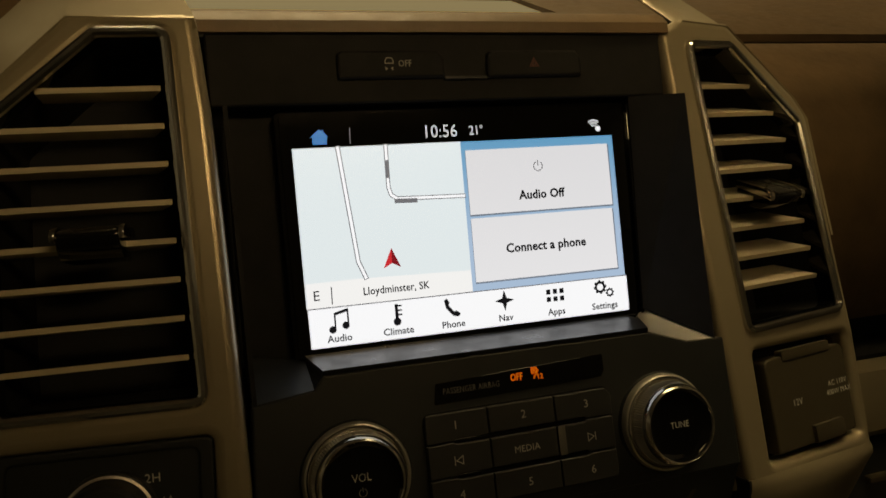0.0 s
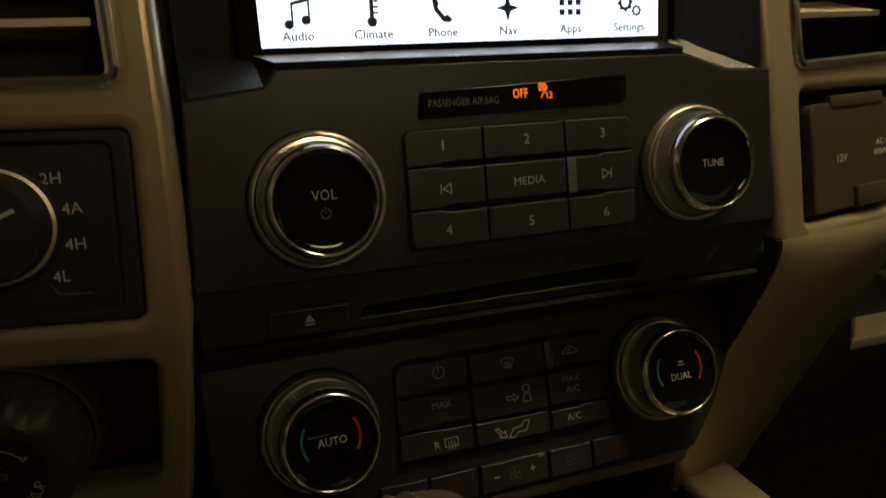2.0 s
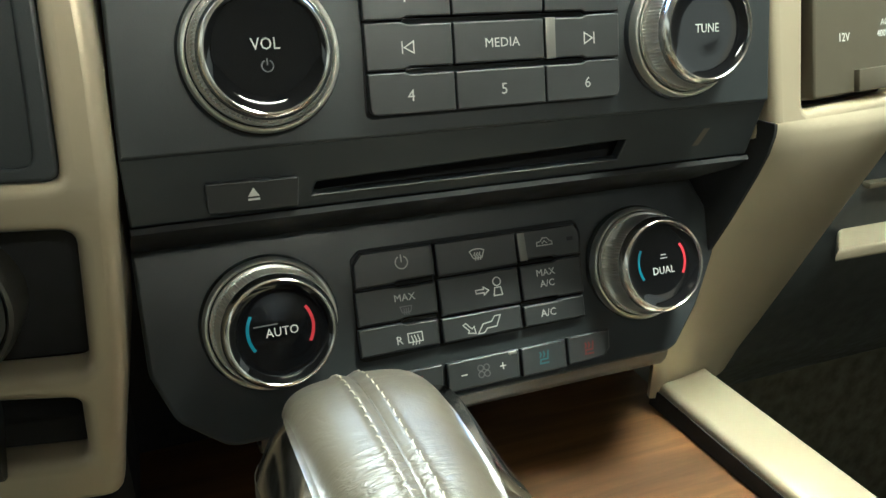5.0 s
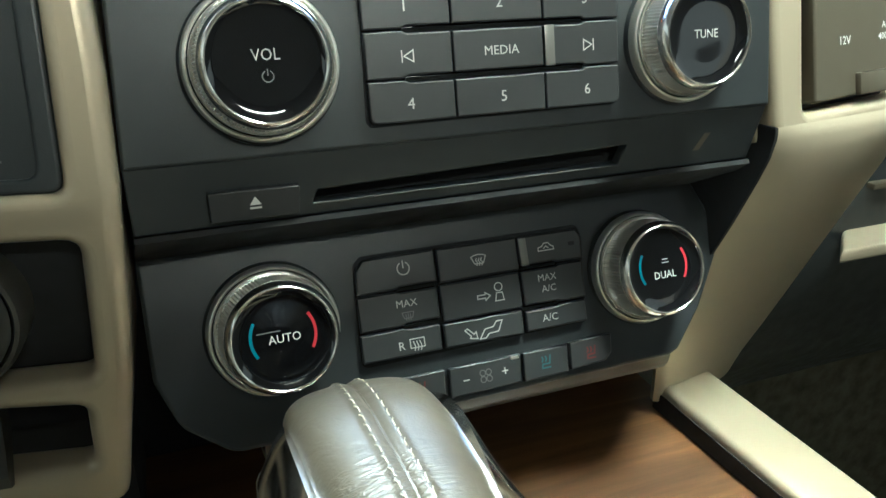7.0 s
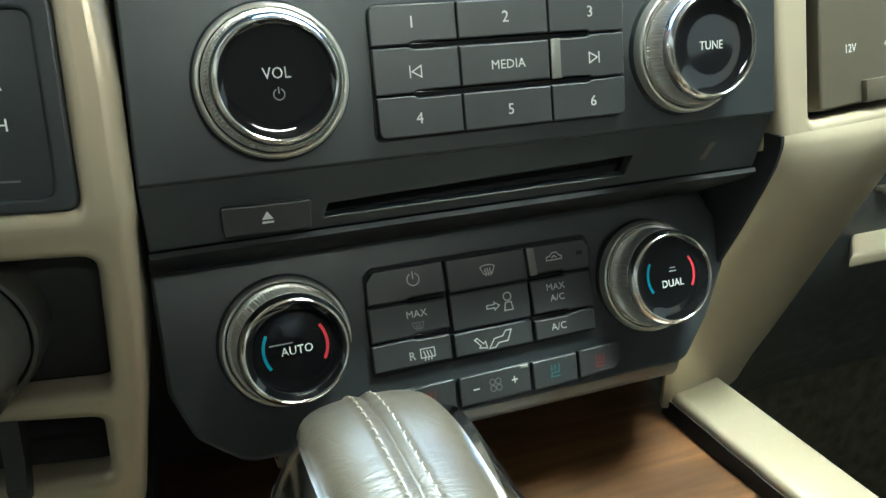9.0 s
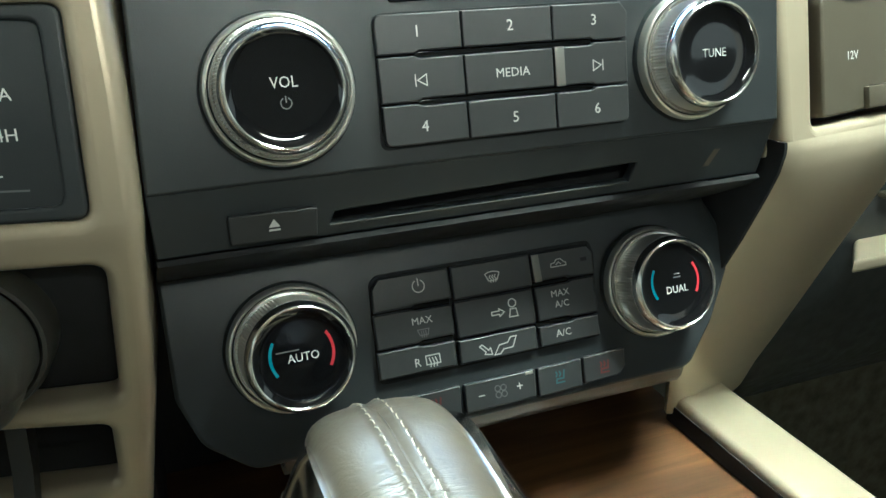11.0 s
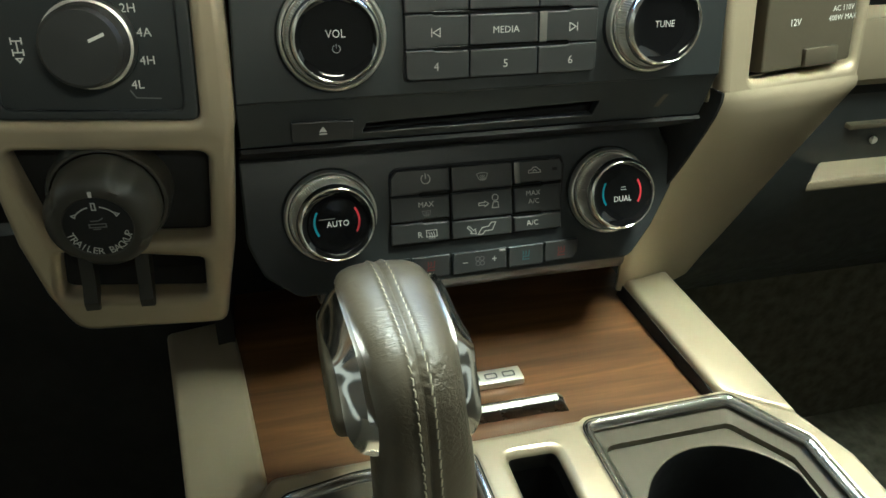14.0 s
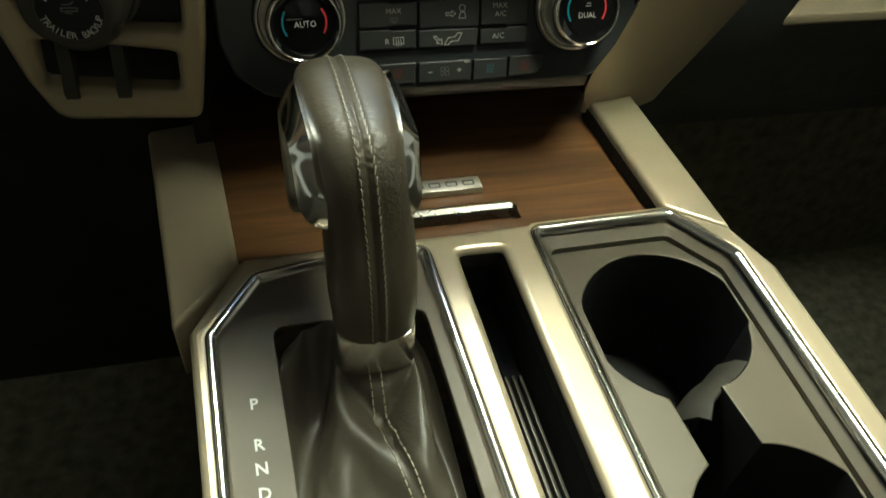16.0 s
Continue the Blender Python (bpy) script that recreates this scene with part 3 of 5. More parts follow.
lettering("Connect a phone", 0.0046, 0.0405, 0.0397, L4, SCREEN_INK, display, narrow=0.98, bold=0.00020)
for word, u in (("Audio", -73.2), ("Climate", -43.7), ("Phone", -14.8), ("Nav", 14.0), ("Apps", 43.3), ("Settings", 72.3)):
    lettering(word, 0.0034, u * 0.001, 0.0038, L2, SCREEN_INK, display, bold=0.00008)
# menu icons
part("audio_icon", join(plate([circle(-0.0763, 0.0083, 0.0018, 16)], L2, L2 + 4e-5), plate([circle(-0.0698, 0.0098, 0.0018, 16)], L2, L2 + 4e-5),
     plate([mm([(-75.3, 8.3), (-74.5, 8.3), (-74.5, 15.2), (-68.9, 16.5), (-68.9, 9.8), (-68.1, 9.8), (-68.1, 18.2), (-75.3, 16.4)])], L2, L2 + 4e-5)), SCREEN_INK, display)
part("climate_icon", join(plate([circle(-0.0440, 0.0086, 0.0020, 16)], L2, L2 + 4e-5), plate([mm([(-44.8, 9), (-43.2, 9), (-43.2, 17.4), (-44.8, 17.4)])], L2, L2 + 4e-5),
     *[plate([mm([(-43.2, v), (-41.2, v), (-41.2, v + 0.8), (-43.2, v + 0.8)])], L2, L2 + 4e-5) for v in (11.6, 13.8, 16.0)]), SCREEN_INK, display)
part("phone_icon", plate([fillet(mm([(-19.0, 16.4), (-17.4, 17.4), (-16.0, 14.9), (-16.9, 13.9), (-13.9, 10.2), (-12.8, 10.9), (-10.5, 9.0), (-11.6, 7.6), (-14.5, 8.0), (-18.2, 12.4)]), 0.0006)], L2, L2 + 4e-5), SCREEN_INK, display)
part("compass_icon", plate([mm([(14.0, 18.4), (15.3, 14.2), (19.4, 12.9), (15.3, 11.6), (14.0, 7.4), (12.7, 11.6), (8.6, 12.9), (12.7, 14.2)])], L2, L2 + 4e-5), SCREEN_INK, display)
for i in range(3):
    for j in range(2):
        flat(rrect((38.0 + 3.9 * i) * 0.001, (9.4 + 4.0 * j) * 0.001, (40.4 + 3.9 * i) * 0.001, (12.0 + 4.0 * j) * 0.001), L2 + 4e-5, SCREEN_INK, display, "apps_square")


def gear_icon(cx, cy, r):
    teeth = []
    for k in range(32):
        a, q = 2 * math.pi * k / 32, r * (1.0 if k % 4 < 2 else 0.8)
        teeth.append((cx + q * math.cos(a), cy + q * math.sin(a)))
    return plate([teeth, circle(cx, cy, r * 0.48, 16)], L2, L2 + 4e-5)


part("gears_icon", join(gear_icon(0.0702, 0.0142, 0.0039), gear_icon(0.0759, 0.0108, 0.0026)), SCREEN_INK, display)

# ---- ledge between the display and the radio panel ----
A1, A2 = at(RAD, -86.5, 62.5), at(RAD, 80.5, 62.0)
B1, B2 = at(RAD, -91, 56.5), at(RAD, 102.8, 54.7)
C1, C2 = at(RAD, -118, 53.4), at(RAD, 120, 54.3)
R0, L0, D1, D2 = (0.0905, 0.0, 0.6955), (-0.091, 0.0, 0.6955), (-0.119, 0.002, 0.7005), (0.0965, 0.0, 0.6995)
shelf = thing("display_ledge", "satin ledge below the display with slanted corners", "trim")
part("ledge", thicken(polys([A1, A2, R0, L0], [(0, 1, 2, 3)]), 0.002), GLOSSY, shelf)
part("glass_edge", box(-0.0900, -0.0061, -0.0010, 0.0900, -0.0057, 0.0004), GREY, display, "fine grey line under the glass")
# right corner made pale, left one dark, after the light that falls on each
part("corner", thicken(polys([A2, B2, C2, D2, R0], [(0, 1, 4), (1, 2, 3, 4)]), 0.002), SATIN, shelf, "slanted corner piece with its lighting in the finish")
part("corner", thicken(polys([A1, B1, C1, D1, L0], [(1, 0, 4), (2, 1, 4, 3)]), 0.002), CHARCOAL, shelf, "slanted corner piece with its lighting in the finish")
part("cheek", thicken(polys([D2, C2, (0.121, -0.004, 0.816), (0.0975, 0.014, 0.816)], [(0, 1, 2, 3)]), 0.002), DARK, shelf, "dark side cheek")
part("cheek", thicken(polys([D1, C1, (-0.119, -0.004, 0.816), (-0.118, 0.014, 0.816)], [(0, 1, 2, 3)]), 0.002), DARK, shelf, "dark side cheek")


# ---- knobs ----
def knob(parent, u, v, r, tall, label):
    """A rotary knob: fixed collar, fluted grip, bevelled bright ring and domed black face."""
    u, v = u * 0.001, v * 0.001
    body = part("knob", revolve([(r + 0.0072, 0.0), (r + 0.0070, 0.0010), (r + 0.0062, 0.0020), (r + 0.0048, 0.0024), (r + 0.0042, 0.0014)], u, v), CHARCOAL, parent, label)
    part("collar", revolve([(r + 0.0064, 0.0016), (r + 0.0062, 0.0038), (r + 0.0056, 0.0052), (r + 0.0050, 0.0056), (r + 0.0045, 0.0050), (r + 0.0044, 0.0030)], u, v, 96), SATIN, body, "satin metal collar")
    part("gap", revolve([(r + 0.0046, 0.0036), (r + 0.0006, 0.0036)], u, v), DARK, body)
    part("grip_foot", revolve([(r + 0.0040, 0.0032), (r + 0.0041, 0.0056), (r + 0.0038, 0.0064), (r + 0.0024, 0.0066)], u, v, 96), BRIGHT, body, "bright ring below the fluting")
    part("grip", revolve([(r + 0.0022, 0.0062), (r + 0.0030, 0.0068), (r + 0.0027, 0.0068 + (tall - 0.0110) * 0.5), (r + 0.0023, tall - 0.0042), (r + 0.0012, tall - 0.0040)], u, v, 208, (1, 3, 0.00062)), SATIN, body, "fluted metal grip")
    part("ring", revolve([(r + 0.0014, tall - 0.0050), (r + 0.0020, tall - 0.0041), (r + 0.0019, tall - 0.0030), (r + 0.0012, tall - 0.0014), (r + 0.0005, tall - 0.0003), (r + 0.0000, tall), (r - 0.0004, tall - 0.0003), (r - 0.0007, tall - 0.0020)], u, v, 96), BRIGHT, body, "bright bevelled ring")
    dish = [(r * q, tall - 0.0026 + 0.0017 * q ** 9) for q in (0.985, 0.97, 0.95, 0.92, 0.88, 0.82, 0.72, 0.55, 0.35)] + [(0.0, tall - 0.0026)]
    part("face", revolve(dish, u, v, 96), PIANO, body, "glossy black dished face")
    return body, u, v, tall - 0.0024


def slot_edge(x0, x1, y, side, slots, half=1.25):
    """A key's lower (side 1) or upper (side -1) edge, stepped back where a slot runs along it."""
    for a, b, v in slots:
        if abs(y - v) < 1.7 and min(b, max(x0, x1)) - max(a, min(x0, x1)) > 2:
            level, step = v + half * side, 1.5 if x1 > x0 else -1.5
            first, last = (a, b) if x1 > x0 else (b, a)
            low, high = min(x0, x1) + 1, max(x0, x1) - 1
            out = [(x0, y), (first, y), (first + step, level)] if low < first < high else [(x0, level)]
            out += [(last - step, level), (last, y), (x1, y)] if low < last < high else [(x1, level)]
            return out
    return [(x0, y), (x1, y)]


def slotted(points, slots):
    out = slot_edge(points[0][0], points[1][0], points[0][1], 1, slots)
    if len(points) > 4:
        return out + points[2:]
    return out + slot_edge(points[2][0], points[3][0], points[2][1], -1, slots)


# ---- radio panel ----
radio = thing("radio_panel", "charcoal radio panel with number keys and two knobs", "radio", RAD)
part("panel", plate([fillet(mm([(-122, -13), (126, -13), (125.5, 54), (103, 54.5), (80.5, 62), (-86.5, 62.5), (-91, 56.5), (-118.5, 53)]), 0.0012)], -0.020, 0.0, 0.0012), CHARCOAL, radio)
body, u, v, w = knob(radio, -76.3, 16.1, 0.0181, 0.0165, "volume knob with a chrome ring")
lettering("VOL", 0.0035, u, v + 0.0020, w, LEGEND, body, narrow=0.88)
strokes([(arc(0, 0, 1.7, 120, 420, 14), False), ([(0, 2.1), (0, 0.3)], False)], u, v - 0.0042, w, GREY, body, 0.0004)
body, u, v, w = knob(radio, 82.1, 16.1, 0.0181, 0.0175, "tuning knob with a chrome ring")
lettering("TUNE", 0.0031, u, v, w, LEGEND, body, narrow=0.9)
# key field: three columns, three rows, with channels between the rows
part("key_well", plate([fillet(mm([(-44.5, -7), (53, -6.4), (54, 34.5), (51, 38.8), (-42.5, 38.4)]), 0.003)], -0.001, 0.0004, 0.0002), DARK, radio)
cols = ((-43.2, -12.8), (-12.2, 21.8), (22.4, 52.6))
rows = ((24.6, 37.6), (8.6, 23.8), (-5.8, 7.8))
names = (("1", "2", "3"), ("", "MEDIA", ""), ("4", "5", "6"))
for j, (v0, v1) in enumerate(rows):
    for i, (u0, u1) in enumerate(cols):
        shape = mm([(u0, v0), (u1, v0), (u1, v1), (u0, v1)])
        if (i, j) == (2, 0):
            shape = mm([(u0, v0), (u1, v0), (u1 + 0.6, v1 - 3.5), (u1 - 2.4, v1), (u0, v1)])
        spots = [(x * 1000, y * 1000) for x, y in shape]
        round_at = {(0, 0): spots[3], (0, 2): spots[0], (2, 2): spots[1]}.get((i, j))
        spots = slotted(spots, [(-30, 38.8, 24.2), (-30, 38.8, 8.2)])
        rounding = [0.0028 if p == round_at else 0.0005 for p in spots]
        shape = mm(spots)
        key = part("key", plate([fillet(shape, rounding)], 0.0004, 0.0030, 0.0005), KEYPAD, radio)
        cu, cv = ((-28.7, 5.6, 39.0)[i]) * 0.001, (31.6, 15.6, -0.1)[j] * 0.001
        if names[j][i]:
            lettering(names[j][i], 0.0038 if len(names[j][i]) == 1 else 0.0031, cu, cv, 0.0031, LEGEND, key)
        elif i == 0:
            strokes([([(2, -1.9), (2, 1.9), (-1.3, 0)], True), ([(-2.0, -1.9), (-2.0, 1.9)], False)], cu, cv, 0.0031, LEGEND, key, 0.0004)
        else:
            strokes([([(-2, -1.9), (-2, 1.9), (1.3, 0)], True), ([(2.0, -1.9), (2.0, 1.9)], False)], cu + 0.001, cv, 0.0031, LEGEND, key, 0.0004)
for v in (24.2, 8.2):
    part("channel", plate([rrect(-0.0300, (v - 1.0) * 0.001, 0.0386, (v + 1.0) * 0.001, 0.0009)], 0.0004, 0.0016, 0.0004), PIANO, radio, "glossy black slot between key rows")
part("accent", box(0.0224, 0.0092, 0.0028, 0.0262, 0.0232, 0.0034, 0.0002), KEY_GLINT, radio)
lamp_bar = part("airbag_indicator", plate([fillet(mm([(-37, 41.6), (50.5, 43.2), (52.4, 46), (52.4, 54.4), (-35.4, 51.4)]), 0.001)], -0.001, 0.0006, 0.0003), PIANO, radio, "glossy black airbag indicator strip")
lettering("PASSENGER AIRBAG", 0.0028, -0.0180, 0.0472, 0.0007, GREY, lamp_bar, narrow=0.78)
lettering("OFF", 0.0034, 0.0052, 0.0490, 0.0008, AMBER, lamp_bar, narrow=0.75, name="warning_light")
strokes([([(-3.0, 0.6), (0.2, 3.4)], False), ([(0.2, 0.6), (-3.0, 3.4)], False), ([(-3.0, 0.6), (0.2, 0.6), (0.2, 3.4), (-3.0, 3.4)], True), ([(-2.2, -2.6), (-0.6, -0.2), (0.8, -0.6), (1.0, -2.8)], False),
         ([(0.8, 1.2), (1.2, 2.2)], False)], 0.0158, 0.0494, 0.0008, AMBER, lamp_bar, 0.0004, scale=0.00085, name="warning_light")
lettering("2", 0.0024, 0.0182, 0.0478, 0.0008, AMBER, lamp_bar, name="warning_light")

# ---- disc slot band ----
band = thing("disc_slot_band", "dark band with a disc slot and an eject key", "trim", BAND)
slot = mm([(-64, -18.5), (57, -18.5), (60, -10.8), (-62, -14)])
part("band", plate([fillet(mm([(-122, 1), (126, 1), (121, -23), (-122, -23)]), 0.001), fillet(slot, 0.0006)], -0.006, -0.0012, 0.0006), CHARCOAL, band)
part("slot_back", plate([mm([(-70, -22), (66, -22), (66, -8), (-70, -8)])], -0.014, -0.0095), DARK, band)
part("slot_lip", tube(mm([(-64, -18.8, -0.9), (57, -18.8, -0.9)]), 0.0004), KEYPAD, band)
key = part("eject_key", plate([fillet(mm([(-98, -20.5), (-69, -21), (-68.3, -10.6), (-98, -10)]), 0.0008)], -0.0014, 0.0012, 0.0005), KEYPAD, band)
part("eject_symbol", join(plate([mm([(-85.2, -15.6), (-81.4, -15.6), (-83.3, -12.6)])], 0.0012, 0.00125), plate([mm([(-85.2, -17.0), (-81.4, -17.0), (-81.4, -16.3), (-85.2, -16.3)])], 0.0012, 0.00125)), WHITE, key)
flat(mm([(92, -16.5), (95, -16.5), (99.5, -9.5), (96.5, -9.5)]), -0.0010, TAUPE, band, "tick_mark")
lower = [(-0.0422, 0.5985), (-0.036, 0.5935), (-0.017, 0.5825), (-0.010, 0.581)]
part("underside", thicken(polys([(-0.122, *lower[0]), (0.121, *lower[0]), (-0.123, *lower[1]), (0.120, *lower[1]), (-0.1245, *lower[2]), (0.113, *lower[2])], [(0, 1, 3, 2), (2, 3, 5, 4)]), 0.002), DARK, band, m=BAND.inverted())

# ---- climate panel ----
climate = thing("climate_panel", "charcoal climate panel with two temperature knobs and keys", "climate control", CLI)
part("panel", plate([fillet(mm([(111, 46), (126, 14), (107, -17), (93, -33), (88, -35), (-101, -35), (-118, -22), (-125, -4), (-125, 46)]), [0.003, 0.004, 0.01, 0.006, 0.003, 0.012, 0.012, 0.01, 0.001])], -0.016, 0.0, 0.0016), CHARCOAL, climate)
for u0, word, mark in ((-79.5, "AUTO", None), (78.8, "DUAL", 1)):
    body, u, v, w = knob(climate, u0 if mark else u0 - 1.3, 6.2 if mark else 7.4, 0.0183, 0.0212 if mark else 0.0225, "temperature knob with a chrome ring")
    dv = -0.0026 if mark else 0.0
    lettering(word, 0.0031, u + 0.0004, v + dv, w, WHITE, body, narrow=0.92)
    stroke(arc(0, 0, 11.4, 150, 212, 12), u, v + 0.001, w, BLUE, body, 0.0011, name="blue_arc")
    stroke(arc(0, 0, 11.4, -30, 34, 12), u, v + 0.001, w, RED, body, 0.0011, name="red_arc")
    if mark:
        strokes([([(-1.6, 0), (1.6, 0)], False), ([(-1.2, 1.4), (1.2, 1.4)], False)], u + 0.001, v + 0.0026, w, LEGEND, body, 0.0004)
    else:
        stroke([(-5, 0), (3, 0)], u - 0.004, v + 0.0030, w, GREY, body, 0.0005)
    # the knob's axis points a little below square
    dip = Matrix.Translation((u, v, 0)) @ Matrix.Rotation(radians(4.5 if mark else 8.0), 4, "X") @ Matrix.Rotation(radians(0 if mark else 3.6), 4, "Y") @ Matrix.Translation((-u, -v, 0))
    for ob in [body, *body.children]:
        ob.data.transform(dip)
part("key_well", plate([fillet(mm([(-50, -14), (48, -12.6), (53, 23.5), (51.4, 29), (-44.5, 29.2), (-48, 26)]), 0.003)], -0.001, 0.0004, 0.0002), DARK, climate)
cols = (((-48.2, -15.4), (14.4, 27.6), (-0.2, 13.4), (-12.0, -1.2)), ((-14.4, 20.6), (14.0, 27.4), (-1.6, 13.0), (-12.2, -2.6)), ((21.6, 50.2), (14.6, 27.2), (-2.0, 13.6), (-12.0, -3.0)))
SLOTS = [(-32.5, -16.0, 13.9), (-32.0, -16.8, -0.7), (21.0, 38.5, 14.1), (19.5, 37.0, -2.5)]
for i, (span, *spans) in enumerate(cols):
    for j, (v0, v1) in enumerate(spans):
        lean = -0.8 * j
        u0, u1 = span[0] + lean, span[1] + lean * 1.4
        shape = mm([(u0, v0), (u1, v0), (u1 + 0.5, v1), (u0 + 0.3, v1)])
        if (i, j) == (0, 0):
            shape = mm([(u0, v0), (u1, v0), (u1, v1), (u0 + 4, v1), (u0 + 0.5, v1 - 4)])
        if (i, j) == (2, 0):
            shape = mm([(u0, v0), (u1, v0), (u1 + 0.8, v1 - 3.5), (u1 - 1.6, v1), (u0, v1)])
        shape = mm(slotted([(x * 1000, y * 1000) for x, y in shape], SLOTS))
        key = part("key", plate([fillet(shape, 0.0004)], 0.0004, 0.0034, 0.0007), KEYPAD, climate)
        w = 0.0035
        cu, cv = ((-28.6, 3.3, 33.8), (-29.5, 6.3, 32.3), (-30.8, 0.7, 31.0))[j][i] * 0.001, ((22.1, 20.6, 21.4), (7.3, 5.6, 6.6), (-8.0, -8.4, -7.8))[j][i] * 0.001
        if (i, j) == (0, 0):
            strokes([(arc(0, 0, 2.5, 120, 420, 14), False), ([(0, 3.0), (0, 0.2)], False)], cu, cv, w, LEGEND, key, 0.0005)
        elif (i, j) == (1, 0):
            strokes([([(-3.2, 1.5), (-1.8, 2.1), (0, 2.3), (1.8, 2.1), (3.2, 1.5), (1.9, -1.4), (-1.9, -1.4)], True)] + [([(q, -2.2), (q + 0.4, -0.9), (q - 0.3, 0.0), (q + 0.2, 0.8)], False) for q in (-1.1, 0.0, 1.1)], cu, cv, w, LEGEND, key, 0.00045)
        elif (i, j) == (2, 0):
            strokes([([(-3.6, -1.2), (-3.4, 0.2), (-1.8, 0.5), (-0.6, 1.8), (1.4, 1.8), (2.6, 0.4), (3.6, 0), (3.6, -1.2)], True), ([(-1.0, -0.4), (0.2, 0.6), (1.2, -0.4)], False)], cu, cv, w, LEGEND, key, 0.00045)
            flat(mm([(44.5, 20.6), (47.4, 20.6), (47.4, 22.2), (44.5, 22.2)]), w, DARK, key, "indicator")
            part("accent", box(u0 * 0.001 + 0.0003, v0 * 0.001 + 0.0004, 0.0030, u0 * 0.001 + 0.0036, v1 * 0.001 - 0.0006, 0.0037, 0.0002), KEY_GLINT, key, "painted glint along the key's edge")
        elif (i, j) == (0, 1):
            lettering("MAX", 0.0028, cu, cv + 0.001, w, LEGEND, key)
            strokes([([(-2.4, 1.2), (2.4, 1.2), (1.7, -1.1), (-1.7, -1.1)], True)] + [([(q, -1.9), (q, 0.5)], False) for q in (-0.9, 0.0, 0.9)], cu, cv - 0.0036, w, GREY, key, 0.0004)
        elif (i, j) == (1, 1):
            strokes([([(-6, 0.7), (-2.6, 0.7), (-2.6, 1.6), (-0.4, 0), (-2.6, -1.6), (-2.6, -0.7), (-6, -0.7)], True), (arc(3.6, 3.0, 1.7, 0, 360, 14), False), ([(1.6, -2.6), (5.4, -2.6), (5.0, 0.6), (2.4, 0.6)], True)],
                    cu, cv, w, LEGEND, key, 0.00045)
        elif (i, j) == (2, 1):
            lettering("MAX", 0.0028, cu, cv + 0.0023, w, LEGEND, key)
            lettering("A/C", 0.0028, cu + 0.0002, cv - 0.0023, w, LEGEND, key)
        elif (i, j) == (0, 2):
            lettering("R", 0.0032, cu - 0.0032, cv, w, LEGEND, key)
            strokes([([(-2.8, 2.2), (3.0, 2.2), (3.0, -1.3), (-2.8, -1.3)], True)] + [([(q, -2.4), (q + 0.4, -0.8), (q - 0.2, 1.2)], False) for q in (-1.3, 0.0, 1.3)], cu + 0.0032, cv, w, LEGEND, key, 0.0004)
        elif (i, j) == (1, 2):
            strokes([([(-8, 1.8), (-5.6, -0.8), (-6.2, -1.6), (-3.0, -2.2), (-3.4, 0.6), (-4.4, -0.2), (-6.8, 2.4)], True), ([(-2, -2.6), (0.6, 1.0), (4.4, 1.4), (6.0, 3.4), (8.6, 3.4), (6.4, -0.8), (2.2, -1.0), (0.6, -2.6)], True)],
                    cu, cv, w, LEGEND, key, 0.00045)
        else:
            lettering("A/C", 0.0030, cu, cv, w, LEGEND, key)
for u0, u1, v in SLOTS:
    part("channel", plate([rrect(u0 * 0.001, (v - 1.0) * 0.001, u1 * 0.001, (v + 1.0) * 0.001, 0.0009)], 0.0004, 0.0016, 0.0004), PIANO, climate, "glossy black slot between keys")
for u0, u1, kind in ((-61, -40.6, 3), (-39.8, -18.6, 0), (-17.0, 14.6, 1), (15.6, 36.4, 2), (37.2, 57.6, 0)):
    shape = mm([(u0, -32), (u1 - 0.6, -31.6), (u1 + 0.6, -20.2), (u0 + 0.8, -20.4)])
    if u0 > 30:
        shape = mm([(u0, -31.2), (u1 - 3.5, -30.4), (u1 - 0.2, -27.2), (u1 + 0.8, -19.6), (u0 + 0.9, -19.9)])
    key = part("seat_key" if kind in (0, 2) else "fan_key", plate([fillet(shape, 0.0005)], 0.0, 0.0030, 0.0006), KEYPAD, climate)
    cu, w = (u0 + u1) / 2000, 0.0031
    if kind == 1:
        stroke([(-1.2, 0), (1.2, 0)], cu - 0.0085, -0.0262, w, LEGEND, key, 0.0005)
        strokes([([(-1.2, 0), (1.2, 0)], False), ([(0, -1.2), (0, 1.2)], False)], cu + 0.0085, -0.0256, w, LEGEND, key, 0.0005)
        strokes([(arc(sx * 1.3, sy * 1.3, 1.2, 0, 360, 12), False) for sx in (-1, 1) for sy in (-1, 1)], cu, -0.0260, w, GREY, key, 0.0004)
        # a satin patch paints the gleam on this corner
        part("accent", box(cu + 0.0118, -0.0218, 0.0026, cu + 0.0152, -0.0206, 0.0034, 0.0002), SATIN, key, "painted glint on the key's corner")
    elif kind in (0, 2):
        strokes([([(2.2, 2.6), (1.6, -0.6), (-1.6, -0.6), (-2.0, -2.2), (1.8, -2.2)], False), ([(-1.6, 2.4), (-1.2, 1.4), (-1.8, 0.4)], False), ([(0, 2.4), (0.4, 1.4), (-0.2, 0.4)], False)], cu, -0.0258, w, DIMBLUE if kind == 2 else DIMRED, key, 0.0007)

# ---- lip below the climate panel and the bin behind it ----
under = thing("stack_lower_trim", "taupe trim lip below the climate panel", "trim")
APRON = [(-0.0445, 0.5125), (-0.0430, 0.5080), (-0.0390, 0.5030), (-0.0320, 0.4980), (-0.0220, 0.4935), (-0.0080, 0.4895), (0.0100, 0.4860)]
part("lip", thicken(loft([[(x + (max(0, -y - 0.02) * -0.45 if k else 0), y, z) for y, z in APRON] for k, x in enumerate((-0.090, 0.1015))], closed=False, caps=False), 0.003), TAUPE, under, "taupe apron curving inwards")
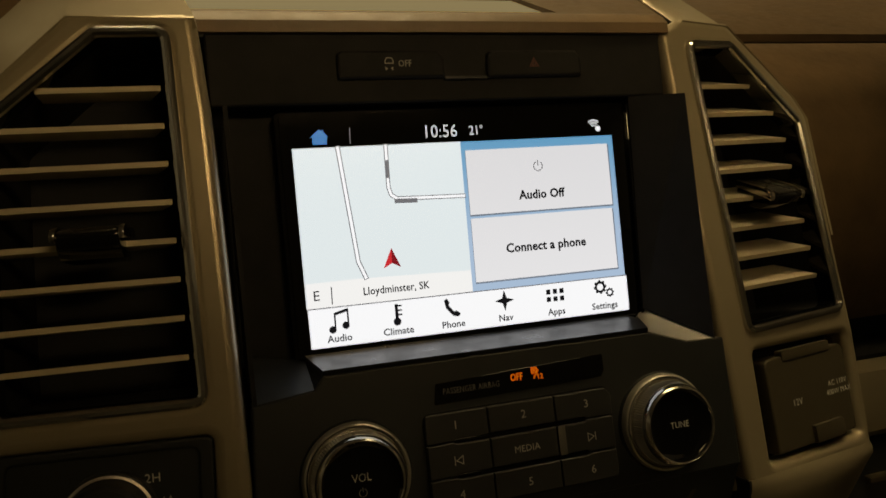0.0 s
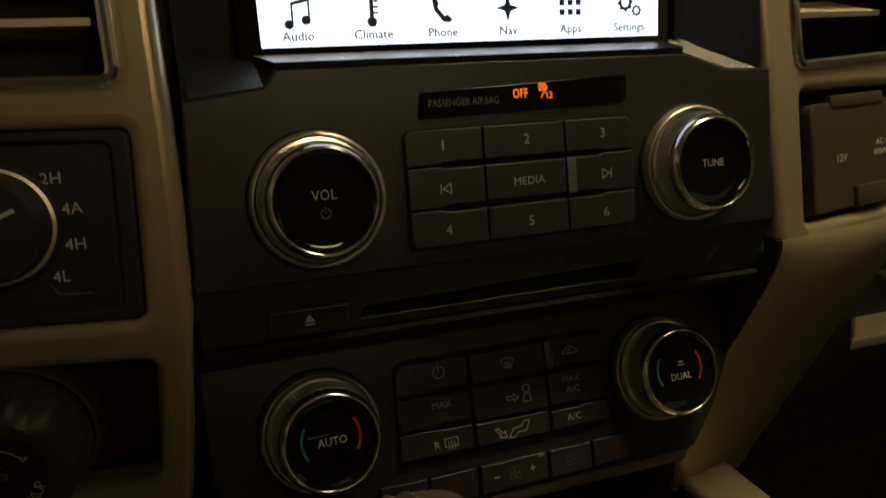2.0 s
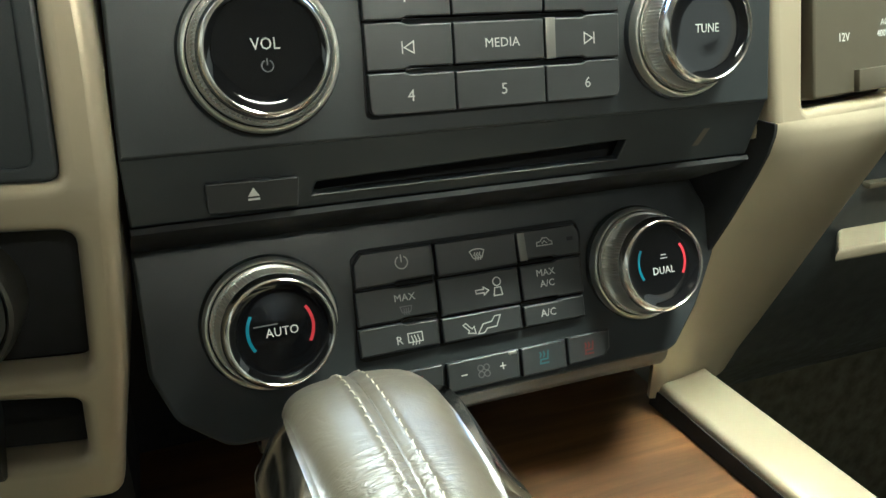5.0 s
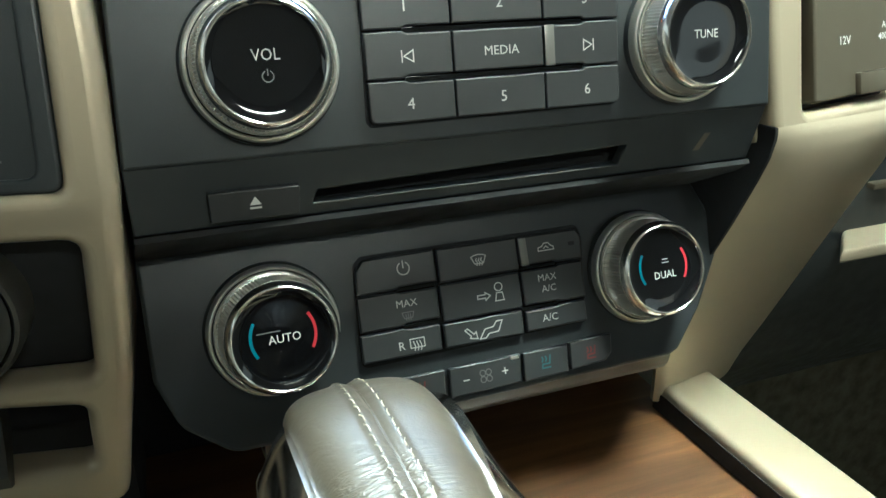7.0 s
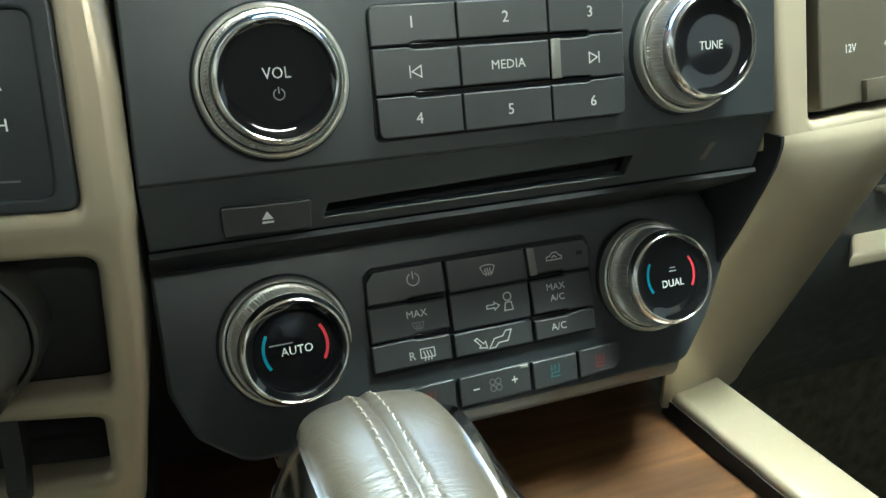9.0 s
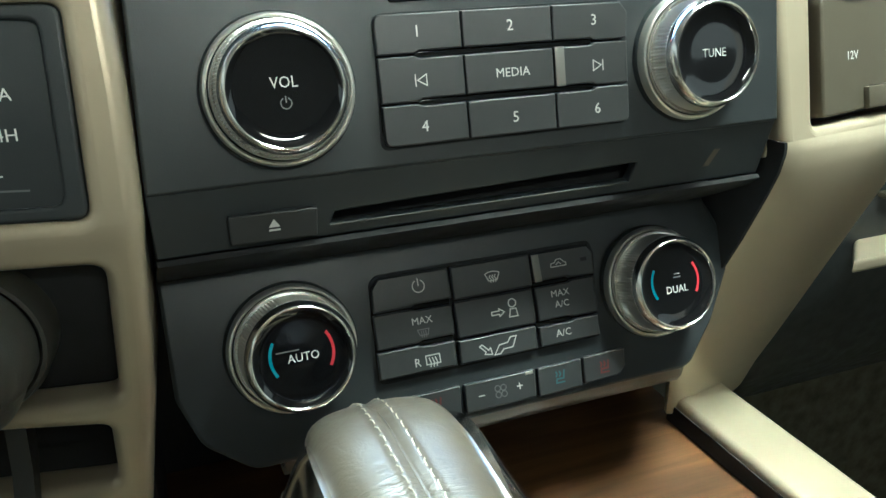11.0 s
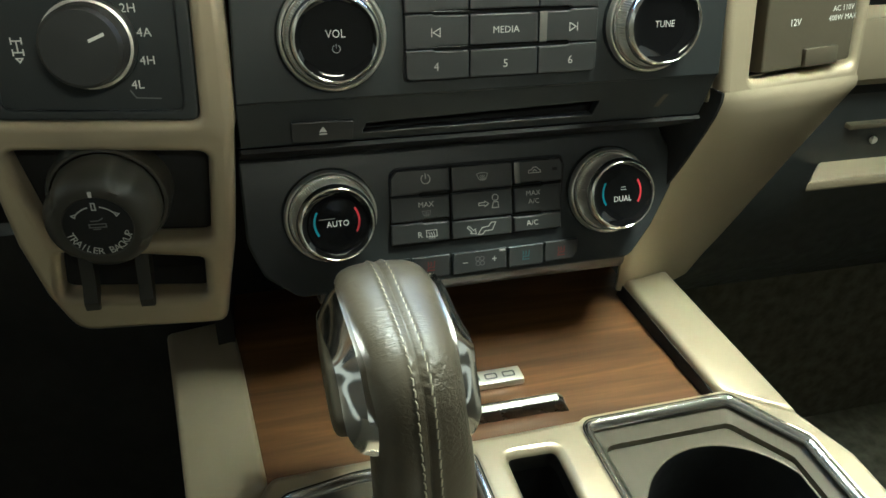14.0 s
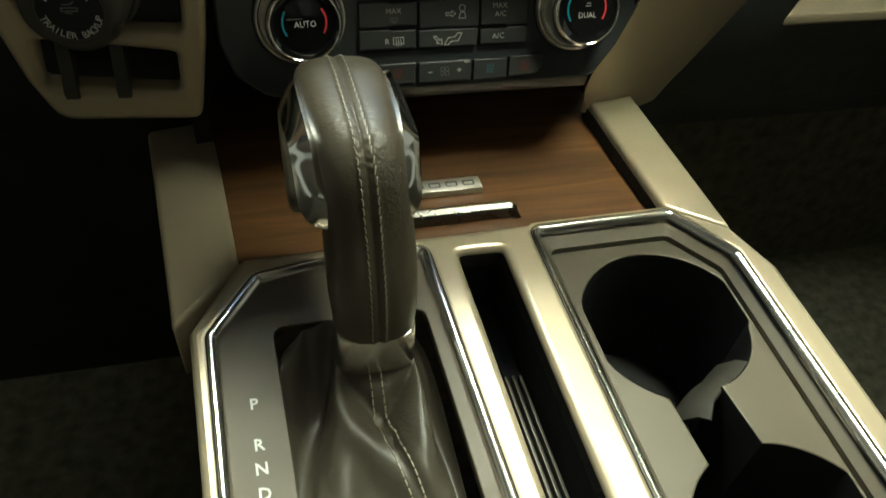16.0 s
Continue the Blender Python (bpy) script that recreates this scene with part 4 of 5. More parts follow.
part("bin_back", box(-0.14, 0.035, 0.44, 0.135, 0.045, 0.60), DARK, under)
part("bin_side", box(-0.150, -0.012, 0.44, -0.140, 0.045, 0.53), DARK, under)
part("knee_board", box(-0.40, 0.016, 0.20, -0.150, 0.030, 0.53), DARK, under)
part("stack_core", box(-0.122, 0.047, 0.45, 0.122, 0.10, 0.845), DARK, under)

# ---- driver-side and passenger-side trim frames ----
VENT_R = mm([(0.5, 73.5), (79.5, 75), (75.5, 190), (30, 236.5), (-3, 236.5)])
OUTLET = mm([(-0.5, 0.5), (77.5, 1.5), (80, 60.5), (2, 62)])
trim_r = thing("trim_frame", "champagne satin trim frame round vent and socket", "trim", RT, "dash trim frames")
part("frame", plate([fillet(mm([(-20, -9), (84, -12), (88.5, 60), (86, 193), (78, 206), (32, 250), (-6, 252), (-22, 244)]), [0.008, 0.006, 0.01, 0.012, 0.012, 0.012, 0.008, 0.008]),
                     fillet(VENT_R, 0.005), fillet(OUTLET, 0.004)], -0.016, 0.0, 0.0046, 5), CHAMPAGNE, trim_r)
part("inner_side", plate([mm([(-22, -9), (-17, -9), (-17, 244), (-24, 244)])], -0.055, -0.008, 0.002), CHAMPAGNE, trim_r)
part("outer_side", plate([mm([(80, -12), (86, -12), (88, 60), (85, 190), (79, 190)])], -0.10, -0.008, 0.002), VINYL, trim_r)
TOP_R = mm([(-6, 250, -1.5), (-3, 252, -1.5), (32, 250, -1.5), (78, 206, -1.5), (86, 193, -1.5), (87.5, 120, -1.5)])


def cap(m, edge, back):
    """The top of a trim frame, turned back towards the windscreen."""
    rows = [[tuple(m @ Vector(p)) for p in edge]]
    rows.insert(0, [tuple(m @ Vector((x, y - 0.0015, z + 0.0013))) for x, y, z in edge])
    rows.append([tuple(m @ Vector((x, y + 0.0008, z - 0.003))) for x, y, z in edge])
    rows.append([(x + back[0], y + back[1], z + back[2]) for x, y, z in rows[-1]])
    return thicken(loft(rows, closed=False, caps=False), 0.002)


part("top_cap", cap(RT, TOP_R, (0.004, 0.052, 0.028)), CHAMPAGNE, trim_r, m=RT.inverted(), sharp=50)
# flank that runs from the trim frame down to the console rail
ridge = [at(RT, -19, -3.2, 0.1), at(RT, -19, -5.5, 0.0), at(RT, -19, -8.5, -0.7), (0.1292, -0.0462, 0.5985), (0.1275, -0.0435, 0.588), (0.1235, -0.0370, 0.566), (0.1185, -0.0310, 0.546), (0.1120, -0.0270, 0.525), (0.1080, -0.0230, 0.503), (0.1060, -0.0200, 0.484), (0.1080, -0.0180, 0.462)]
outer = [at(RT, 82, -5.2, 0.1), at(RT, 83, -8, 0.0), at(RT, 83.5, -11.5, -0.7), (0.2285, -0.0275, 0.5955), (0.2225, -0.0240, 0.579), (0.2140, -0.0180, 0.5547), (0.2055, -0.0120, 0.529), (0.1970, -0.0060, 0.5033), (0.1890, -0.0015, 0.482), (0.1830, 0.0020, 0.467), (0.1770, 0.0040, 0.452)]
columns = [[tuple(Vector(a).lerp(Vector(b), q) + Vector((0, -0.006 * math.sin(math.pi * q) ** 0.7 * min(1, k / 4), 0))) for k, (a, b) in enumerate(zip(ridge, outer))] for q in (0, 0.04, 0.1, 0.25, 0.5, 0.75, 0.9, 0.96, 1)]
columns.append([(x - 0.002, y + 0.050, z) for x, y, z in outer])
part("flank", thicken(loft(columns, closed=False, caps=False), 0.003), CHAMPAGNE, trim_r, m=RT.inverted(), sharp=60)
# black side stands in for the shade between flank and climate panel
part("flank_side", thicken(loft([ridge[:8], [(x - 0.006, y + 0.030, z) for x, y, z in ridge[:8]]], closed=False, caps=False), 0.002), DARK, trim_r, m=RT.inverted())

VENT_L = mm([(0, 0), (-5, 157), (-33, 157), (-78, 118), (-79, 1)])
trim_l = thing("trim_frame", "champagne satin trim frame with vent and switch openings", "trim", LT, "dash trim frames")
PANEL_4X4 = mm([(2, -14), (-80, -12), (-82, -72), (0.5, -75.5)])
BOX_2 = mm([(1.6, -12.1), (-82, -7), (-76, -59.7), (-4.1, -64.1)])
BOX_3 = mm([(-9.3, -75.7), (-75.2, -65.5), (-80.5, -96.8), (-11.7, -103.3)])
LOW = panel_axes((-0.1382, -0.0556, 0.6157), -8, -4)


def below(loop):
    """Places on the lower panel, unrolled onto the plane of the upper one."""
    return [(x, y - 0.07987) for x, y in loop]


def bend(bm, start, radius, angle):
    """Turns what lies below `start` back through an arc."""
    length = radius * angle
    for k in range(7):
        bmesh.ops.bisect_plane(bm, geom=bm.verts[:] + bm.edges[:] + bm.faces[:], plane_co=(0, start - length * k / 6, 0), plane_no=(0, 1, 0))
    level = bm.faces.layers.int.get("level")
    for f in bm.faces:
        if -length - 0.001 < f.calc_center_median().y - start < 0.001:
            f[level] = 0
    for v in bm.verts:
        s = start - v.co.y
        if s <= 0:
            continue
        a, rest, w = min(s / radius, angle), max(0, s - length), v.co.z
        c, n = math.cos(a), math.sin(a)
        v.co.y = start - radius * n - rest * c - w * n
        v.co.z = -radius * (1 - c) - rest * n + w * c
    return bm


# the frame turns back below the drive switch
outline = fillet(mm([(7.3, 166), (10.9, 122), (12.6, 74), (14.7, 0), (15.7, -40), (14.9, -78)]) + below(mm([(13.6, -8.7), (10.1, -42.5), (6.8, -68.9), (-1.3, -111), (-3.6, -124), (-80, -122), (-88, -94), (-92, -60), (-92, 2.8)])) + mm([(-96, 0), (-96, 116), (-44, 166)]),
                 [0.006] * 6 + [0.006, 0.008, 0.008, 0.008, 0.008, 0.014, 0.008, 0.006, 0.01, 0.006, 0.006, 0.006])
part("frame", bend(plate([outline, fillet(VENT_L, 0.005), fillet(PANEL_4X4, 0.004), fillet(below(BOX_2), 0.005), fillet(below(BOX_3), 0.004)], -0.014, 0.0, 0.0046, 5), -0.074, 0.034, radians(20)), CHAMPAGNE, trim_l)
part("top_cap", cap(LT, mm([(7.8, 160, -1.5), (7.0, 164.5, -1.5), (-44, 165.5, -1.5), (-96, 115.5, -1.5), (-96, 60, -1.5)]), (-0.010, 0.052, 0.030)), CHAMPAGNE, trim_l, m=LT.inverted(), sharp=50)
part("inner_side", plate([mm([(12.8, -84), (14.7, -40), (13.7, 0), (11.6, 74), (9.9, 122), (6.5, 165), (2, 165), (4, 122), (6, 74), (8, 0), (9, -40), (7, -84)])], -0.055, -0.008, 0.002), CHAMPAGNE, trim_l)
part("backing", plate([mm([(10, 165), (10, -80), (-92, -80), (-92, 165)])], -0.075, -0.070), DARK, trim_l)
TURNED = LT.inverted() @ LOW
part("lower_side", plate([mm([(12.8, 0), (9.2, -42.5), (5.8, -68.9), (-2.2, -111), (-6, -112), (2, -68), (5, -42), (8, 0)])], -0.050, -0.008, 0.002), CHAMPAGNE, trim_l, m=TURNED)
part("lower_backing", plate([mm([(6, 4), (4, -66), (-8, -118), (-78, -116), (-86, 4)])], -0.046, -0.042), DARK, trim_l, m=TURNED)


# ---- air vents ----
def air_vent(m, loop, lower, upper, tab_at, tab_row, tilt, reach, deep, label):
    vent = thing("air_vent", label, "air vent", m, "dash air vents")
    ring = fillet(loop, 0.005, 5)
    part("bezel", tube([(x, y, 0.0002) for x, y in ring], 0.0024, True), BRIGHT, vent, "bright chrome bezel")
    cx, cy = sum(p[0] for p in loop) / len(loop), sum(p[1] for p in loop) / len(loop)
    inside = [(cx + (x - cx) * 0.955, cy + (y - cy) * 0.975) for x, y in ring]
    part("inner_bezel", loft([[(x, y, -0.0010) for x, y in ring], [((x + 2 * p) / 3, (y + 2 * q) / 3, -0.0050) for (x, y), (p, q) in zip(ring, inside)], [(x, y, -0.0130) for x, y in inside]], caps=False), PIANO, vent, "glossy black inner edge")
    part("throat", loft([[(x, y, -0.012) for x, y in inside], [(x, y, -0.016) for x, y in inside], [(x, y, -0.060) for x, y in inside]], caps=False), DARK, vent, "dark throat")
    part("throat_back", plate([[(x, y) for x, y in inside]], -0.061, -0.058), DARK, vent)
    for k in range(8):
        y = lower + (upper - lower) * k / 7
        xs = []
        for a, b in zip(inside, inside[1:] + inside[:1]):
            if (a[1] - y) * (b[1] - y) < 0:
                xs.append(a[0] + (b[0] - a[0]) * (y - a[1]) / (b[1] - a[1]))
        lo, hi = min(xs), max(xs)
        blade = loft([[(x, h, z) for x, z in ((lo, -deep), (hi - reach - deep * 0.42, -deep), (hi - reach, -0.0008 - abs(h) * 0.5), (lo, -0.0008 - abs(h) * 0.5))] for h in (-0.0012, 0.0012)])
        bmesh.ops.recalc_face_normals(blade, faces=blade.faces[:])
        part("slat", blade, SLAT, vent, m=Matrix.Translation((0, y, -0.0018)) @ Matrix.Rotation(radians(tilt), 4, "X"))
        if k == tab_row:
            turn = Matrix.Translation((tab_at, y, 0.0)) @ Matrix.Rotation(radians(tilt), 4, "X") @ Matrix.Diagonal((1.12, 1.25, 1.25, 1))

            def wedge(x0, x1, side):
                bm = loft([[(x, v, w) for v, w in side] for x in (x0, x1)])
                bmesh.ops.recalc_face_normals(bm, faces=bm.faces[:])
                bmesh.ops.bevel(bm, geom=bm.edges[:], offset=0.0005, segments=2, affect="EDGES", profile=0.5)
                return bm

            t = part("tab", wedge(-0.0106, 0.0106, [(0.0052, -0.012), (0.0046, 0.0040), (0.0032, 0.0076), (0.0020, 0.0082), (-0.0020, 0.0066), (-0.0048, 0.0020), (-0.0048, -0.012)]), PIANO, vent, "black slider tab", m=turn)
            part("tab_top", wedge(-0.0098, 0.0098, [(0.0059, -0.012), (0.0053, 0.0038), (0.0040, 0.0074), (0.0030, 0.0074), (0.0044, -0.012)]), GUNMETAL, t, "dark polished upper face", m=turn)
            rim = [(0.0064, -0.012), (0.0058, 0.0042), (0.0044, 0.0082), (0.0026, 0.0092), (0.0004, 0.0086), (0.0012, 0.0050), (0.0030, -0.012)]
            for s in (-1, 1):
                part("tab_edge", wedge(s * 0.0113 - 0.0010, s * 0.0113 + 0.0010, rim), POLISHED, t, "chrome edge", m=turn)
    return vent


air_vent(RT, VENT_R, 0.0955, 0.2120, 0.040, 3, 24, 0.008, 0.024, "passenger-side dash vent with champagne slats and a slider")
air_vent(LT, VENT_L, 0.0190, 0.1335, -0.0385, 3, -2, 0.003, 0.014, "driver-side dash vent with champagne slats and a slider")

# ---- power socket door ----
socket = thing("power_socket_door", "taupe flap over the power sockets", "socket", RT)
part("well", plate([[(x, y) for x, y in OUTLET]], -0.018, -0.014), DARK, socket)
flap = part("flap", plate([fillet(mm([(8, 3.5), (75, 4.5), (77, 55), (9.5, 55.5)]), [0.002, 0.002, 0.006, 0.005])], -0.012, -0.0015, 0.0012), TAUPE, socket, "taupe flap")
part("hinge", box(0.023, 0.0525, -0.006, 0.064, 0.0585, -0.0005, 0.0012), TAUPE, socket)
part("pull", box(0.037, 0.0040, -0.004, 0.062, 0.0140, 0.0012, 0.001), TAUPE, socket, "finger pull")
lettering("12V", 0.0036, 0.0295, 0.0285, -0.0014, WHITE, flap)
lettering("AC 110V", 0.0030, 0.0655, 0.0335, -0.0014, WHITE, flap)
lettering("400W MAX", 0.0030, 0.0655, 0.0285, -0.0014, WHITE, flap)

# ---- drive mode switch ----
drive = thing("drive_mode_switch", "charcoal panel with a rotary drive switch", "switch", LT)
part("panel", plate([fillet(PANEL_4X4, 0.004)], -0.014, -0.004, 0.001), CHARCOAL, drive)
part("ridge", plate([fillet(PANEL_4X4, 0.004), fillet(mm([(-4, -18), (-76, -16), (-78, -68), (-5.5, -71)]), 0.004)], -0.005, -0.0018, 0.0012), CHARCOAL, drive)
body = part("dial", revolve([(0.0188, -0.004), (0.0188, 0.000), (0.0176, 0.0012), (0.0167, 0.0010), (0.0160, 0.012), (0.0146, 0.0138), (0.0, 0.0142)], -0.0392, -0.0418, 56), KEYPAD, drive, "round rotary dial")
part("dial_ring", revolve([(0.0176, 0.0), (0.0180, 0.0022), (0.0169, 0.0026), (0.0165, 0.0010)], -0.0392, -0.0418, 56), SATIN, body, "grey ring")
flat([(-0.0352 + x * 0.001, -0.0398 + y * 0.001) for x, y in ((0, 0), (6.2, 2.6), (5.8, 3.8), (-0.4, 1.2))], 0.0144, WHITE, body, "pointer")
for word, u, v in (("2H", -22.6, -28.4), ("4A", -17.6, -38.2), ("4H", -17.8, -49.6), ("4L", -23.2, -59.6)):
    lettering(word, 0.0036, u * 0.001, v * 0.001, -0.0039, WHITE, drive)
strokes([([(-2, 3.6), (2, 3.6)], False), ([(-2, -1), (2, -1)], False), ([(0, 3.6), (0, -1)], False), ([(-2, 2.4), (-2, 4.8)], False), ([(2, 2.4), (2, 4.8)], False), ([(-2, -2.2), (-2, 0.2)], False), ([(2, -2.2), (2, 0.2)], False),
         ([(-1.2, -3.4), (1.2, -3.4), (0, -5.0)], True)], -0.0675, -0.0440, -0.0039, WHITE, drive, 0.0006)
strokes([([(-3, 2.2), (-1, -1), (9, -1.6)], False)], -0.0235, -0.0640, -0.0039, GREY, drive, 0.0006)

# ---- trailer knob ----
trailer = thing("trailer_knob", "black trailer backup knob with white markings", "knob", LOW)
part("well", plate([fillet(BOX_2, 0.003)], -0.016, -0.012), DARK, trailer)
FACE = panel_axes(at(LOW, 0, -35), 0, -4)
turned = LOW.inverted() @ FACE
cu, cv = -0.0446, 0.0021
skirt = part("skirt", revolve([(0.0268, -0.014), (0.0268, 0.000), (0.0256, 0.0030), (0.0244, 0.0034), (0.0236, 0.0020)], cu, cv, 56), RUBBER, trailer)
dome = revolve([(0.0230, 0.0020), (0.0240, 0.006), (0.0240, 0.014), (0.0234, 0.0190), (0.0222, 0.0225), (0.0206, 0.0248), (0.0185, 0.0259), (0.0162, 0.0263), (0.0148, 0.0263), (0.0143, 0.0258), (0.0, 0.0258)], cu, cv, 96)
for vert in dome.verts:
    # finger hollows round the rim
    away = Vector((vert.co.x - cu, vert.co.y - cv))
    if away.length > 0.0195 and vert.co.z > 0.004:
        away *= 1 - 0.085 * max(0.0, math.cos(4 * math.atan2(away.y, away.x) - radians(235))) ** 5
        vert.co.x, vert.co.y = cu + away.x, cv + away.y
body = part("body", dome, RUBBER, trailer, "black rubber knob")
part("face", revolve([(0.0141, 0.0254), (0.0141, 0.0259), (0.0139, 0.0260), (0.0, 0.0260)], cu, cv, 64), DARK, body, "matt black face")
flat([(cu + x * 0.001, cv + y * 0.001) for x, y in ((-0.8, 14.9), (0.6, 14.9), (0.8, 17.6), (-0.8, 17.6))], 0.0266, WHITE, body, "pointer")
strokes([(arc(0, 0, 10.2, 38, 76, 8), False), (arc(0, 0, 10.2, 104, 142, 8), False), ([(-0.7, 8.6), (0.7, 8.6), (0.7, 11.8), (-0.7, 11.8)], True), ([(8.4, 5.2), (9.6, 6.2), (7.6, 7.0)], True), ([(-8.4, 5.2), (-9.6, 6.2), (-7.6, 7.0)], True)], cu, cv, 0.0262, LEGEND, body, 0.0006)
strokes([([(-3.4, 0.0), (3.4, 0.0), (3.4, 1.6), (-3.4, 1.6)], True), ([(-2.4, 3.2), (0.6, 3.2), (2.6, 4.4)], False), ([(-2.0, -0.9), (0.8, -0.9)], False)], cu, cv, 0.0262, GREY, body, 0.0006)
words = "TRAILER BACKUP"
for k, ch in enumerate(words):
    a = 197 + (343 - 197) * k / (len(words) - 1)
    if ch != " ":
        lettering(ch, 0.0033, cu + 0.0124 * math.cos(radians(a)), cv + 0.0124 * math.sin(radians(a)), 0.0262, LEGEND, body, turn=a + 90)
for ob in [skirt, body, *body.children]:
    ob.data.transform(turned)

# ---- toggle pair below it ----
toggles = thing("toggle_switches", "two black toggle levers in a dark pocket", "switch", LOW)
part("pocket", plate([fillet(BOX_3, 0.002)], -0.030, -0.026), DARK, toggles)
for u in (-0.0672, -0.0405):
    side = [(-0.068, -0.020), (-0.068, -0.012), (-0.090, -0.002), (-0.097, 0.0035), (-0.102, 0.0034), (-0.1035, 0.0005), (-0.099, -0.004), (-0.088, -0.014)]
    lever = loft([[(u + dx, y, w) for y, w in side] for dx in (-0.0033, -0.0027, 0.0027, 0.0033)])
    part("toggle", lever, RUBBER, toggles, "black toggle lever")

# ---- floor console: its lines drift a little to the passenger side and fall towards the rear ----
KON = Matrix(((1, -0.05, 0, -0.05 * 0.127), (0, 1, 0, 0), (0, 0.05, 1, 0.05 * 0.127), (0, 0, 0, 1)))
TOP = 0.462
GEAR = [(-0.1455, -0.360), (-0.024, -0.360), (-0.0265, -0.1285), (-0.087, -0.1305), (-0.1195, -0.1355), (-0.1455, -0.170)]
TRAY = [(0.0165, -0.420), (0.0175, -0.135), (-0.0090, -0.1345), (-0.0105, -0.420)]
CUPS = [(0.0385, -0.420), (0.1535, -0.420), (0.1525, -0.158), (0.127, -0.1225), (0.0385, -0.1235)]


def console_part(name, bm, mat, parent, label=""):
    return part(name, bm, mat, parent, label, m=KON)


console = thing("centre_console", "champagne satin console top with three openings", "console")
console_part("top", plate([fillet([(-0.152, -0.480), (0.172, -0.480), (0.171, -0.172), (0.159, -0.139), (0.128, -0.1185), (-0.126, -0.1215), (-0.1555, -0.166)], 0.008),
                           fillet(GEAR, 0.004), fillet(TRAY, 0.004), fillet(CUPS, 0.005)], TOP - 0.018, TOP, 0.004, 3), CHAMPAGNE, console)
console_part("side", loft([[(x, y, z) for x, z in ((0.165, 0.442), (0.172, 0.430), (0.178, 0.36), (0.178, 0.05))] for y in (0.05, -0.48)], closed=False), TAUPE, console)
console_part("side", loft([[(x, y, z) for x, z in ((-0.150, 0.436), (-0.156, 0.424), (-0.160, 0.36), (-0.165, 0.05))] for y in (0.05, -0.48)], closed=False), TAUPE, console)


def inset(loop, d):
    """The same outline, moved inwards by d."""
    out, n = [], len(loop)
    turn = sum(a[0] * b[1] - b[0] * a[1] for a, b in zip(loop, loop[1:] + loop[:1]))
    for k in range(n):
        e = Vector(loop[(k + 1) % n]) - Vector(loop[k - 1])
        e.normalize()
        s = d if turn > 0 else -d
        out.append((loop[k][0] - e.y * s, loop[k][1] + e.x * s))
    return out


for loop, r in ((GEAR, 0.006), (CUPS, 0.007)):
    line = fillet(loop, r, 6)
    rows = [(0.0016, -0.0030), (0.0012, 0.0004), (0.0004, 0.0012), (-0.0006, 0.0012), (-0.0022, 0.0002), (-0.0034, -0.0012), (-0.0037, -0.0030)]
    console_part("rim", loft([[(x, y, TOP + w) for x, y in inset(line, -d)] for d, w in rows], caps=False), BRIGHT, console, "bright chrome rim")
    groove = [(0.0024, 0.0003), (0.0016, 0.0003)]
    console_part("rim_joint", loft([[(x, y, TOP + w) for x, y in inset(line, -d)] for d, w in groove], caps=False), DARK, console)

# ---- walnut panel, badge and pull ----
veneer = thing("wood_panel", "walnut veneer panel ahead of the console openings", "wood panel")
console_part("veneer", plate([[(-0.139, -0.1225), (0.128, -0.1225), (0.128, 0.034), (-0.139, 0.034)]], TOP - 0.018, TOP - 0.012, 0.0006), WOOD, veneer)
badge = thing("console_badge", "brushed metal badge on the walnut panel", "badge")
console_part("plaque", box(-0.030, -0.0795, TOP - 0.012, 0.0240, -0.0685, TOP - 0.0070, 0.0014), SATIN, badge)
for k in range(4):
    x0 = -0.0205 + 0.0108 * k
    console_part("mark", plate([rrect(x0, -0.0762, x0 + 0.0076, -0.0718, 0.0012), rrect(x0 + 0.0009, -0.0753, x0 + 0.0067, -0.0727, 0.0008)], TOP - 0.0070, TOP - 0.00692), GREY, badge)
pull = thing("bin_pull", "chrome pull bar at the edge of the walnut panel", "handle")
BAR = ((-0.1025, 0.450), (-0.1030, 0.4562), (-0.1022, 0.4586), (-0.0990, 0.4600), (-0.0975, 0.4596), (-0.0965, 0.450))
console_part("bar", loft([[(-0.030, y, z) for y, z in BAR], [(0.0345, y, z) for y, z in BAR], [(0.0375, y - 0.0008, 0.450 + (z - 0.450) * 0.75) for y, z in BAR], [(0.0408, y - 0.0012, 0.450 + (z - 0.450) * 0.12) for y, z in BAR]]), GUNMETAL, pull, "dark polished bar")
console_part("bright_edge", tube([(-0.030, -0.0987, 0.4600), (0.0345, -0.0987, 0.4600), (0.0378, -0.0996, 0.4576), (0.0405, -0.1005, 0.4512)], 0.0006), BRIGHT, pull, "bright upper edge")
# black slip laid on the walnut as the bar's shadow
console_part("shadow_gap", box(-0.030, -0.0965, 0.4496, 0.0385, -0.0900, 0.4506), DARK, pull)

